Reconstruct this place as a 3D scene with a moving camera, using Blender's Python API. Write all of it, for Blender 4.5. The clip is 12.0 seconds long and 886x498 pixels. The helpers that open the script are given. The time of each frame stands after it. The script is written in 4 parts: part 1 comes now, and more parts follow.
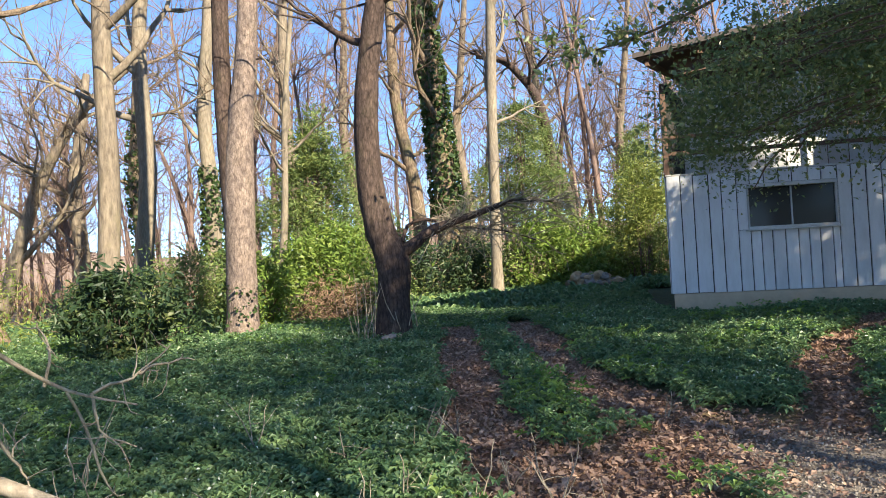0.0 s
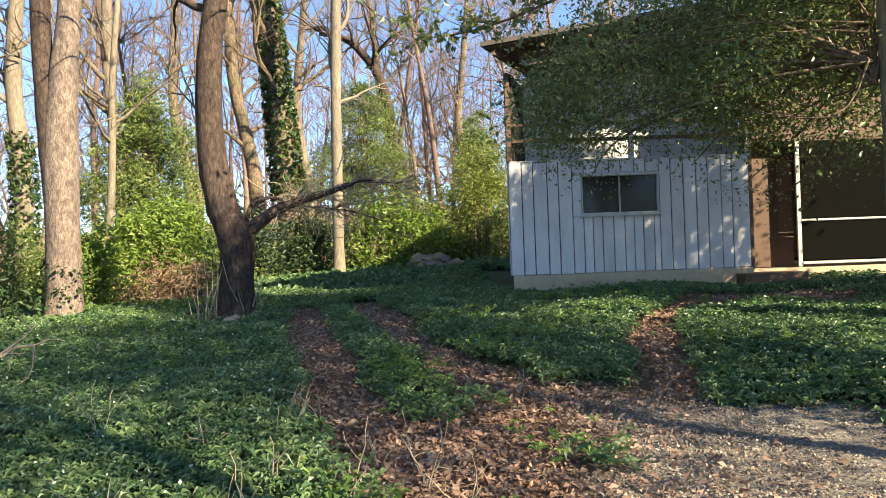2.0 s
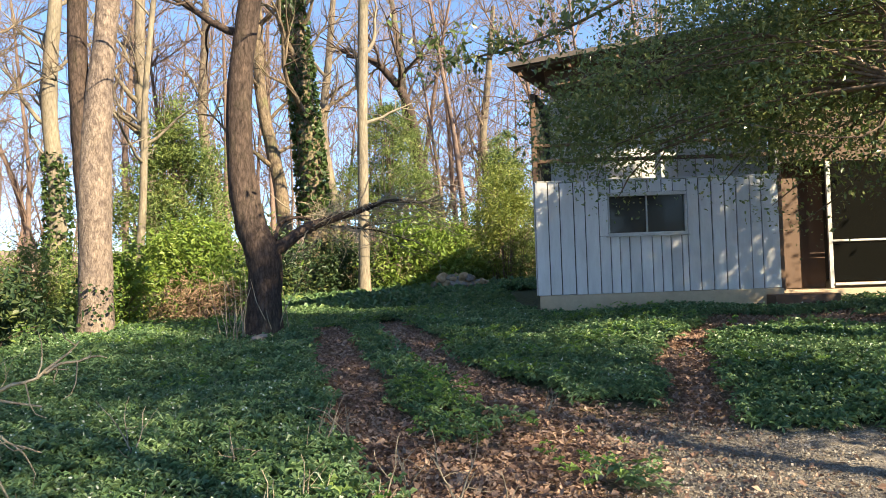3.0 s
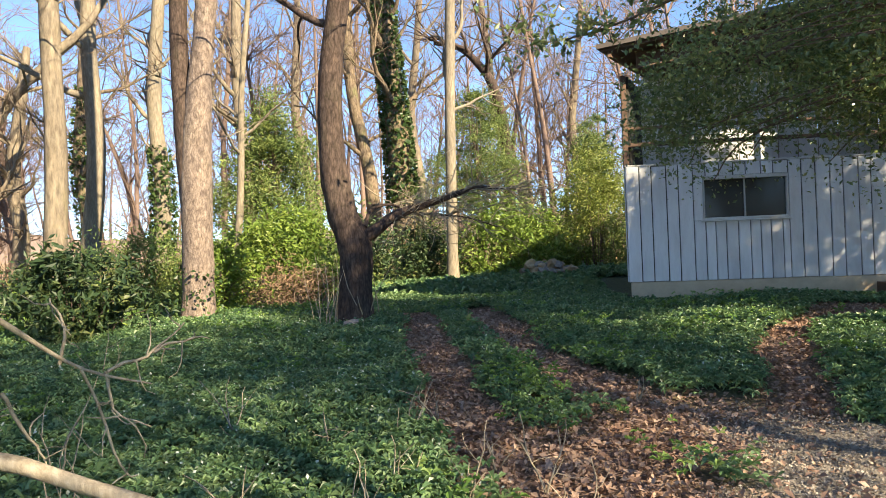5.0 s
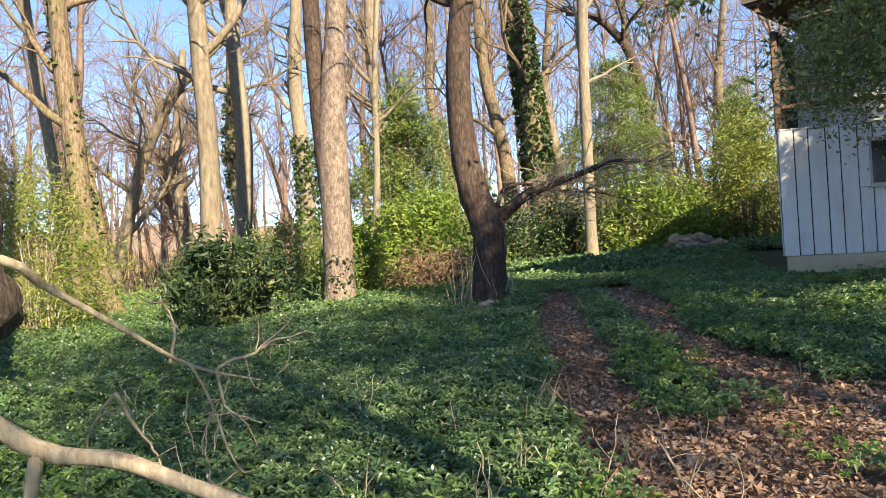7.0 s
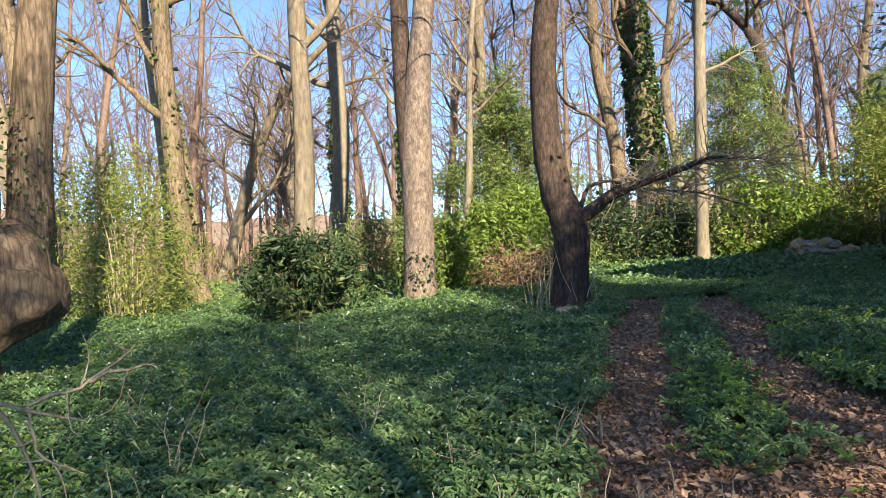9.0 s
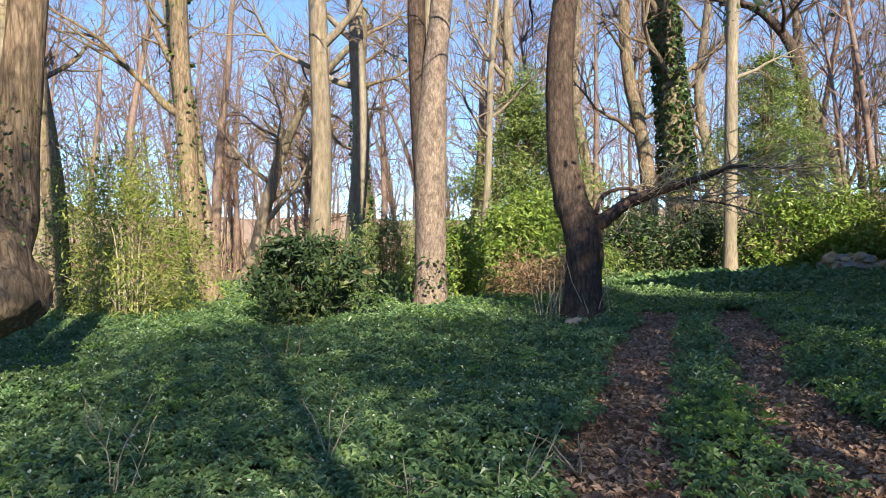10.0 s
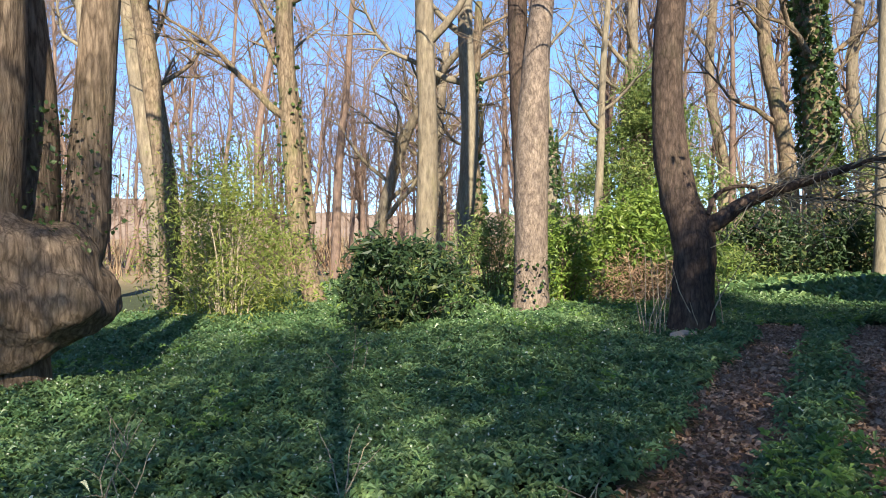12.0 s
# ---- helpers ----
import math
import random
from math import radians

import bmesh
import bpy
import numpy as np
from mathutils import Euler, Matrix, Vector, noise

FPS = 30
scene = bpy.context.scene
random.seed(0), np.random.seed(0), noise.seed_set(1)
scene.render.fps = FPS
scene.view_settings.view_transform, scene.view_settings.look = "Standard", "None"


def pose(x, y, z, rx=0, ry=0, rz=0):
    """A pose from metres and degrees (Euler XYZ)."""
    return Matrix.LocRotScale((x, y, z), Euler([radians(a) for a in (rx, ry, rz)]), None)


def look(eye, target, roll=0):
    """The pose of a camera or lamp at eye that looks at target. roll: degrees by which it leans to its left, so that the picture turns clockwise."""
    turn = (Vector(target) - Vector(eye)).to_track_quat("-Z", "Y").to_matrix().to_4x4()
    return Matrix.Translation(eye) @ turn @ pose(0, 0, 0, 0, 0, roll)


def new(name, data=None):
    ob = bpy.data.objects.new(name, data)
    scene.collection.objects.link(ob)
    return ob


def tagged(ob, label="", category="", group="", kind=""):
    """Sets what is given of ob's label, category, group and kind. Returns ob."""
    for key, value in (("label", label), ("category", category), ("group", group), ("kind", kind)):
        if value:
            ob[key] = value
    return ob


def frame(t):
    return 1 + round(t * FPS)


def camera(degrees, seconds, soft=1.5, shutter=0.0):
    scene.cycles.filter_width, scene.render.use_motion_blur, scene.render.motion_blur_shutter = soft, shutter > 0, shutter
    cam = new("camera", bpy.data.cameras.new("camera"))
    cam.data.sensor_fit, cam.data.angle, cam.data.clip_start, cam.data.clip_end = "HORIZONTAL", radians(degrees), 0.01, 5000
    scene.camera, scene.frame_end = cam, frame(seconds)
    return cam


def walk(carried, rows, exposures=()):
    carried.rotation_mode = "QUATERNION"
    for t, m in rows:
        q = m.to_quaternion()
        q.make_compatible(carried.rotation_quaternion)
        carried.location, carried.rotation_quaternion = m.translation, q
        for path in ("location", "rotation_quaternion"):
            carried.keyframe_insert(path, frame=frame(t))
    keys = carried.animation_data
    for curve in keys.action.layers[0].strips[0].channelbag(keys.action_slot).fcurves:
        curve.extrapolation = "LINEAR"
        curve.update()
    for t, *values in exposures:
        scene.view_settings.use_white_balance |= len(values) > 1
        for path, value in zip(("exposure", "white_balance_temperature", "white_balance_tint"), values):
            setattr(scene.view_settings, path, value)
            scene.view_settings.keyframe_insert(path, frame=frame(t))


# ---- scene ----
cam = camera(61.8, 12.0, soft=0.9)
PATH = [
    (0, 0.001, 0.000, 1.600, 91.73, 2.91, -0.00),
    (0.5, -0.107, 0.034, 1.600, 91.46, 2.37, -6.91),
    (1, -0.167, 0.030, 1.599, 91.09, 2.31, -11.77),
    (1.5, -0.191, 0.026, 1.598, 89.81, 2.25, -13.15),
    (2, -0.190, 0.020, 1.595, 89.76, 2.15, -12.77),
    (2.5, -0.205, 0.038, 1.597, 90.73, 2.27, -11.66),
    (3, -0.225, 0.011, 1.596, 91.35, 1.96, -10.91),
    (5, -0.223, 0.003, 1.589, 90.57, 2.12, -4.09),
    (5.5, -0.238, 0.003, 1.590, 89.97, 2.83, -1.18),
    (6, -0.239, 0.008, 1.592, 89.92, 3.41, 1.52),
    (6.5, -0.208, 0.052, 1.605, 89.48, 3.70, 4.38),
    (8.5, 0.249, 0.647, 1.626, 89.68, 2.68, 13.24),
    (9, 0.381, 0.780, 1.638, 89.53, 2.26, 16.11),
    (9.5, 0.482, 0.952, 1.644, 89.18, 2.90, 17.40),
    (10, 0.597, 1.160, 1.669, 89.78, 0.78, 18.60),
    (10.5, 0.700, 1.360, 1.694, 89.96, 0.05, 20.49),
    (11, 0.757, 1.518, 1.737, 89.76, 1.08, 21.99),
    (11.5, 0.805, 1.683, 1.761, 89.80, 1.12, 25.18),
    (12, 0.869, 1.842, 1.759, 89.56, 0.62, 28.85),
]
EXPOSURES = [(0, 1.5, 7000, 6), (0.8, 1.65, 8000, 4), (3.2, 1.65, 8000, 4), (6.7, 1.6, 8000, 5), (9.5, 1.4, 7300, 4), (12, 1.3, 6900, 3)]
TRACKS = [[(0.15, 12), (0.2, 10), (0.16, 7.6), (0.2, 6.2), (0.26, 5.1), (0.45, 3.8), (0.8, 2)], [(1.15, 12), (1.1, 9.6), (1.13, 7.9), (1.18, 6.6), (1.35, 5.4), (1.9, 4.4)], [(5.2, 8.9), (4.4, 7.9), (3.58, 7.0), (2.93, 5.7), (2.4, 4.6)]]
walk(cam, [(t, pose(x, y, z, rx, ry, rz)) for t, x, y, z, rx, ry, rz in PATH], EXPOSURES)

# ---- sky and sun ----
SUN_AZ, SUN_EL = 143.0, 30.0            # compass bearing from +y towards +x, height above the horizon
world = bpy.data.worlds.new("sky")
scene.world = world
world.use_nodes = True
wn = world.node_tree
sky = wn.nodes.new("ShaderNodeTexSky")
sky.sky_type, sky.sun_disc = "NISHITA", False
sky.sun_elevation, sky.sun_rotation = radians(SUN_EL), radians(SUN_AZ)
sky.altitude, sky.air_density, sky.dust_density, sky.ozone_density = 3500, 0.75, 0.0, 5.0
wn.links.new(sky.outputs[0], wn.nodes["Background"].inputs["Color"])
wn.nodes["Background"].inputs["Strength"].default_value = 0.15
sun = new("sun", bpy.data.lights.new("sun", "SUN"))
sun.data.energy, sun.data.angle, sun.data.color = 5.0, radians(0.6), (1.0, 0.89, 0.74)
a, e = radians(SUN_AZ), radians(SUN_EL)
sun.matrix_world = look((math.sin(a) * math.cos(e) * 60, math.cos(a) * math.cos(e) * 60, math.sin(e) * 60), (0, 0, 0))


# ---- materials ----
def material(name, build):
    m = bpy.data.materials.new(name)
    m.use_nodes = True
    n, l = m.node_tree.nodes, m.node_tree.links
    build(n, l, n["Principled BSDF"], n["Material Output"])
    return m


def coords(n, l, scale=(1, 1, 1)):
    tc, mp = n.new("ShaderNodeTexCoord"), n.new("ShaderNodeMapping")
    mp.inputs["Scale"].default_value = scale
    l.new(tc.outputs["Object"], mp.inputs["Vector"])
    return mp.outputs[0]


def noise_tex(n, l, vec, scale, detail=6, rough=0.6):
    t = n.new("ShaderNodeTexNoise")
    t.inputs["Scale"].default_value, t.inputs["Detail"].default_value, t.inputs["Roughness"].default_value = scale, detail, rough
    l.new(vec, t.inputs["Vector"])
    return t.outputs["Fac"]


def ramp(n, l, fac, stops):
    r = n.new("ShaderNodeValToRGB")
    while len(r.color_ramp.elements) < len(stops):
        r.color_ramp.elements.new(0.5)
    for el, (p, c) in zip(r.color_ramp.elements, stops):
        el.position, el.color = p, (*c, 1)
    l.new(fac, r.inputs[0])
    return r.outputs[0]


def blend(n, l, fac, c1, c2, mode="MIX"):
    m = n.new("ShaderNodeMix")
    m.data_type, m.blend_type = "RGBA", mode
    for s, v in ((0, fac), (6, c1), (7, c2)):
        if isinstance(v, (int, float)):
            m.inputs[s].default_value = v
        elif isinstance(v, tuple):
            m.inputs[s].default_value = (*v, 1)
        else:
            l.new(v, m.inputs[s])
    return m.outputs[2]


def bump(n, l, bsdf, height, strength, dist=0.02):
    b = n.new("ShaderNodeBump")
    b.inputs["Strength"].default_value, b.inputs["Distance"].default_value = strength, dist
    l.new(height, b.inputs["Height"])
    l.new(b.outputs[0], bsdf.inputs["Normal"])


def bark(name, dark, light, moss=(0.12, 0.13, 0.06), moss_amount=0.3, stretch=0.22, fine=26, depth=0.6, plates=0, crack=0.5):
    def build(n, l, bsdf, out):
        v = coords(n, l, (1, 1, stretch))
        f1, f2 = noise_tex(n, l, v, fine, 8, 0.7), noise_tex(n, l, v, 5, 4, 0.6)
        c = ramp(n, l, f1, [(0.32, dark), (0.5, tuple((p + q) / 2 for p, q in zip(dark, light))), (0.66, light)])
        c = blend(n, l, 1.0, c, ramp(n, l, f2, [(0.35, (0.7, 0.7, 0.72)), (0.7, (1.0, 0.98, 0.95))]), "MULTIPLY")
        if plates:                          # dark cracks between bark plates
            vo = n.new("ShaderNodeTexVoronoi")
            vo.feature = "DISTANCE_TO_EDGE"
            vo.inputs["Scale"].default_value = plates
            warp = n.new("ShaderNodeVectorMath")
            warp.operation = "MULTIPLY_ADD"
            wn3 = n.new("ShaderNodeTexNoise")
            wn3.inputs["Scale"].default_value = 9
            l.new(v, wn3.inputs["Vector"])
            l.new(wn3.outputs["Color"], warp.inputs[0])
            warp.inputs[1].default_value = (0.09, 0.09, 0.09)
            l.new(v, warp.inputs[2])
            l.new(warp.outputs[0], vo.inputs["Vector"])
            c = blend(n, l, crack, c, ramp(n, l, vo.outputs["Distance"], [(0.0, (0.25, 0.22, 0.2)), (0.16, (1, 1, 1))]), "MULTIPLY")
        f3 = noise_tex(n, l, coords(n, l, (1, 1, 0.5)), 2.2, 5, 0.7)
        c = blend(n, l, ramp(n, l, f3, [(0.52, (0, 0, 0)), (0.68, (moss_amount,) * 3)]), c, moss)
        l.new(c, bsdf.inputs["Base Color"])
        bsdf.inputs["Roughness"].default_value = 0.9
        bsdf.inputs["Specular IOR Level"].default_value = 0.2
        bump(n, l, bsdf, f1, depth, 0.03)
    return material(name, build)


def leaf(name, stops, rough=0.45, through_light=0.35, spec=0.4):
    """Leaves: the colour varies from leaf to leaf and in patches; some light passes through."""
    def build(n, l, bsdf, out):
        g = n.new("ShaderNodeNewGeometry")
        f = noise_tex(n, l, coords(n, l), 1.3, 3, 0.6)
        m = n.new("ShaderNodeMath")
        m.operation = "MULTIPLY_ADD"
        l.new(g.outputs["Random Per Island"], m.inputs[0])
        m.inputs[1].default_value = 0.65
        l.new(f, m.inputs[2])
        s = n.new("ShaderNodeMath")
        s.operation = "MULTIPLY"
        s.inputs[1].default_value = 0.75
        l.new(m.outputs[0], s.inputs[0])
        c = ramp(n, l, s.outputs[0], stops)
        l.new(c, bsdf.inputs["Base Color"])
        bsdf.inputs["Roughness"].default_value = rough
        bsdf.inputs["Specular IOR Level"].default_value = spec
        t, mix = n.new("ShaderNodeBsdfTranslucent"), n.new("ShaderNodeMixShader")
        l.new(c, t.inputs["Color"])
        mix.inputs[0].default_value = through_light
        l.new(bsdf.outputs[0], mix.inputs[1])
        l.new(t.outputs[0], mix.inputs[2])
        l.new(mix.outputs[0], out.inputs["Surface"])
    return material(name, build)


def paint(name, base, dirt, rough=0.6, stretch=0.25, amount=0.6, spread=0.12):
    """Weathered paint or wood: grain along z, stains, and a shade of its own for each piece."""
    def build(n, l, bsdf, out):
        v = coords(n, l, (1, 1, stretch))
        f1, f2 = noise_tex(n, l, v, 40, 6, 0.7), noise_tex(n, l, v, 4, 5, 0.65)
        c = blend(n, l, ramp(n, l, f2, [(0.4, (0, 0, 0)), (0.75, (amount,) * 3)]), base, dirt)
        c = blend(n, l, ramp(n, l, f1, [(0.55, (0, 0, 0)), (0.75, (amount * 0.6,) * 3)]), c, dirt)
        oi = n.new("ShaderNodeObjectInfo")
        c = blend(n, l, 1.0, c, ramp(n, l, oi.outputs["Random"], [(0.0, (1 - spread * 2,) * 3), (1.0, (1, 1, 1))]), "MULTIPLY")
        l.new(c, bsdf.inputs["Base Color"])
        bsdf.inputs["Roughness"].default_value = rough
        bump(n, l, bsdf, f1, 0.25, 0.004)
    return material(name, build)


BARK_GREY = bark("beech_bark", (0.13, 0.105, 0.08), (0.34, 0.285, 0.215), depth=0.4, fine=14, moss=(0.16, 0.16, 0.07))
BARK_PINE = bark("pine_bark", (0.14, 0.105, 0.09), (0.38, 0.305, 0.26), moss_amount=0.1, stretch=0.45, fine=20, depth=1.0, plates=24, crack=0.4)
BARK_OAK = bark("cherry_bark", (0.035, 0.026, 0.023), (0.14, 0.10, 0.085), moss_amount=0.1, stretch=0.3, fine=22, plates=20, crack=0.5)
BARK_BROWN = bark("brown_bark", (0.12, 0.085, 0.06), (0.36, 0.28, 0.2), moss=(0.14, 0.16, 0.06), moss_amount=0.45, depth=0.9, plates=18, crack=0.5)
BARK_PALE = bark("pale_bark", (0.16, 0.135, 0.10), (0.35, 0.30, 0.23), moss=(0.2, 0.18, 0.09), moss_amount=0.25, depth=0.3)
BARK_BURL = bark("burl_bark", (0.09, 0.065, 0.05), (0.34, 0.26, 0.2), moss_amount=0.12, stretch=0.18, fine=30, depth=1.0, plates=17, crack=0.6)
TWIG = bark("twig_bark", (0.13, 0.09, 0.07), (0.30, 0.22, 0.17), moss_amount=0.1)
TWIG_FAR = bark("far_twig_bark", (0.16, 0.11, 0.095), (0.32, 0.23, 0.19), moss_amount=0.05)
DEADWOOD = bark("dead_wood", (0.26, 0.21, 0.15), (0.58, 0.5, 0.38), moss_amount=0.1, fine=40, depth=0.4)
HOLLY = leaf("holly_leaf", [(0.25, (0.07, 0.12, 0.045)), (0.6, (0.15, 0.21, 0.075)), (0.9, (0.34, 0.36, 0.14))], 0.3, 0.35, 0.7)
IVY = leaf("ivy_leaf", [(0.25, (0.02, 0.045, 0.015)), (0.6, (0.045, 0.085, 0.025)), (0.9, (0.09, 0.13, 0.04))], 0.4, 0.2)
RHODO = leaf("rhododendron_leaf", [(0.25, (0.018, 0.04, 0.02)), (0.7, (0.04, 0.075, 0.03)), (0.95, (0.13, 0.15, 0.05))], 0.5, 0.2, 0.4)
LAUREL = leaf("laurel_leaf", [(0.25, (0.08, 0.14, 0.03)), (0.6, (0.16, 0.25, 0.05)), (0.92, (0.3, 0.38, 0.09))], 0.4, 0.35)
CONIFER = leaf("conifer_needle", [(0.25, (0.06, 0.11, 0.035)), (0.6, (0.14, 0.2, 0.06)), (0.92, (0.27, 0.32, 0.1))], 0.5, 0.25)
WISPY = leaf("privet_leaf", [(0.25, (0.11, 0.15, 0.035)), (0.6, (0.2, 0.25, 0.06)), (0.92, (0.34, 0.36, 0.1))], 0.5, 0.4)
COVER = leaf("ground_cover_leaf", [(0.22, (0.06, 0.125, 0.06)), (0.55, (0.12, 0.22, 0.095)), (0.9, (0.22, 0.32, 0.14))], 0.36, 0.3, 0.6)
WEED = leaf("weed_leaf", [(0.22, (0.10, 0.19, 0.04)), (0.55, (0.17, 0.3, 0.07)), (0.9, (0.3, 0.42, 0.13))], 0.5, 0.4, 0.4)
LITTER = leaf("dead_leaf", [(0.25, (0.14, 0.08, 0.06)), (0.55, (0.28, 0.175, 0.13)), (0.9, (0.48, 0.34, 0.255))], 0.7, 0.15, 0.3)
GRAVEL = leaf("gravel_chip", [(0.2, (0.12, 0.10, 0.08)), (0.6, (0.25, 0.21, 0.17)), (0.9, (0.46, 0.41, 0.35))], 0.8, 0.0)
BUD = leaf("flower_bud", [(0.2, (0.4, 0.45, 0.36)), (0.9, (0.65, 0.68, 0.58))], 0.6, 0.2)
BRUSH = leaf("dry_brush", [(0.25, (0.16, 0.10, 0.07)), (0.6, (0.28, 0.185, 0.125)), (0.9, (0.42, 0.31, 0.2))], 0.8, 0.2, 0.2)
RIDGE_MAT = leaf("ridge_woods", [(0.25, (0.15, 0.115, 0.105)), (0.6, (0.2, 0.155, 0.135)), (0.9, (0.27, 0.2, 0.165))], 0.9, 0.0, 0.1)
WHITE_BOARD = paint("white_board_paint", (0.76, 0.76, 0.76), (0.45, 0.44, 0.43), 0.6)
WHITE_TRIM = paint("white_trim_paint", (0.6, 0.59, 0.56), (0.32, 0.3, 0.27), 0.55)
BROWN_BOARD = paint("brown_board", (0.13, 0.072, 0.045), (0.07, 0.04, 0.027), 0.7)
ROOF_MAT = paint("roof_shingle", (0.09, 0.075, 0.07), (0.05, 0.042, 0.038), 0.9, 1.0)
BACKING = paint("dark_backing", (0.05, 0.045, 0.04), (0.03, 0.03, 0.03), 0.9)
CONCRETE = paint("foundation_concrete", (0.55, 0.43, 0.30), (0.36, 0.28, 0.2), 0.9, 1.0, 0.7)
STONE = paint("field_stone", (0.36, 0.30, 0.25), (0.2, 0.17, 0.14), 0.9, 1.0, 0.8)
CUT_WOOD = paint("cut_wood", (0.55, 0.38, 0.22), (0.34, 0.22, 0.13), 0.8, 1.0, 0.6)


def glass_build(n, l, bsdf, out):
    bsdf.inputs["Base Color"].default_value = (0.03, 0.032, 0.034, 1)
    bsdf.inputs["Roughness"].default_value = 0.12
    bsdf.inputs["Specular IOR Level"].default_value = 0.6
    f = noise_tex(n, l, coords(n, l), 3, 2)
    bump(n, l, bsdf, f, 0.05, 0.01)


GLASS = material("window_glass", glass_build)


def screen_build(n, l, bsdf, out):
    # near black and without gloss: the porch shade is put into this colour
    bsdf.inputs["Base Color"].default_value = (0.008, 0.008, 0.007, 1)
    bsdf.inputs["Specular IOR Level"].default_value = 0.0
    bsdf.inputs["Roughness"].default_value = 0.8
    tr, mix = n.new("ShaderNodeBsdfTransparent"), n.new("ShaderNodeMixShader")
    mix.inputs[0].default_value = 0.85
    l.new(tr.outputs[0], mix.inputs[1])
    l.new(bsdf.outputs[0], mix.inputs[2])
    l.new(mix.outputs[0], out.inputs["Surface"])


SCREEN = material("insect_screen", screen_build)


def ground_build(n, l, bsdf, out):
    v = coords(n, l)
    big, mid, fine = noise_tex(n, l, v, 0.7, 5), noise_tex(n, l, v, 9, 6, 0.7), noise_tex(n, l, v, 60, 4, 0.7)
    at = n.new("ShaderNodeVertexColor")
    at.layer_name = "cover"
    sep = n.new("ShaderNodeSeparateColor")
    l.new(at.outputs[0], sep.inputs[0])
    soil = ramp(n, l, mid, [(0.3, (0.035, 0.025, 0.018)), (0.55, (0.07, 0.05, 0.032)), (0.75, (0.11, 0.08, 0.05))])
    green = ramp(n, l, mid, [(0.3, (0.02, 0.035, 0.012)), (0.6, (0.05, 0.085, 0.025)), (0.8, (0.09, 0.13, 0.04))])
    lit = ramp(n, l, fine, [(0.3, (0.09, 0.05, 0.035)), (0.5, (0.2, 0.12, 0.08)), (0.7, (0.34, 0.23, 0.16))])
    grav = ramp(n, l, fine, [(0.3, (0.09, 0.075, 0.06)), (0.52, (0.22, 0.19, 0.16)), (0.72, (0.45, 0.41, 0.36))])
    far = ramp(n, l, big, [(0.35, (0.24, 0.17, 0.10)), (0.6, (0.33, 0.25, 0.15)), (0.75, (0.20, 0.2, 0.08))])
    c = blend(n, l, 0.75, soil, green)
    c = blend(n, l, sep.outputs[0], c, lit)
    c = blend(n, l, sep.outputs[1], c, grav)
    c = blend(n, l, sep.outputs[2], c, far)
    l.new(c, bsdf.inputs["Base Color"])
    bsdf.inputs["Roughness"].default_value = 0.95
    bump(n, l, bsdf, fine, 0.7, 0.02)


GROUND = material("woodland_ground", ground_build)

# ---- mesh helpers ----
rng = np.random.default_rng(7)


def part(name, bm, mat, parent, label=""):
    me = bpy.data.meshes.new(name)
    bm.to_mesh(me)
    bm.free()
    me.materials.append(mat)
    ob = new(name, me)
    ob.parent = parent
    if label:
        tagged(ob, label)
    return ob


def from_arrays(name, verts, faces, mat, parent=None, smooth=True, label=""):
    """One mesh of vertices (n, 3) and a list of face arrays, each (m, 3) or (m, 4)."""
    me = bpy.data.meshes.new(name)
    v = np.asarray(verts, dtype=np.float32)
    loops = np.concatenate([np.asarray(f).ravel() for f in faces]).astype(np.int32)
    sizes = np.concatenate([np.full(len(f), np.asarray(f).shape[1]) for f in faces])
    me.vertices.add(len(v))
    me.vertices.foreach_set("co", v.ravel())
    me.loops.add(len(loops))
    me.loops.foreach_set("vertex_index", loops)
    me.polygons.add(len(sizes))
    me.polygons.foreach_set("loop_start", np.concatenate([[0], np.cumsum(sizes)[:-1]]).astype(np.int32))
    me.polygons.foreach_set("loop_total", sizes.astype(np.int32))
    me.update(calc_edges=True)
    me.polygons.foreach_set("use_smooth", np.full(len(sizes), smooth))
    me.materials.append(mat)
    ob = new(name, me)
    ob.parent = parent
    if label:
        tagged(ob, label)
    return ob


def thing(name, label, category, group="", kind=""):
    return tagged(new(name), label, category, group, kind)


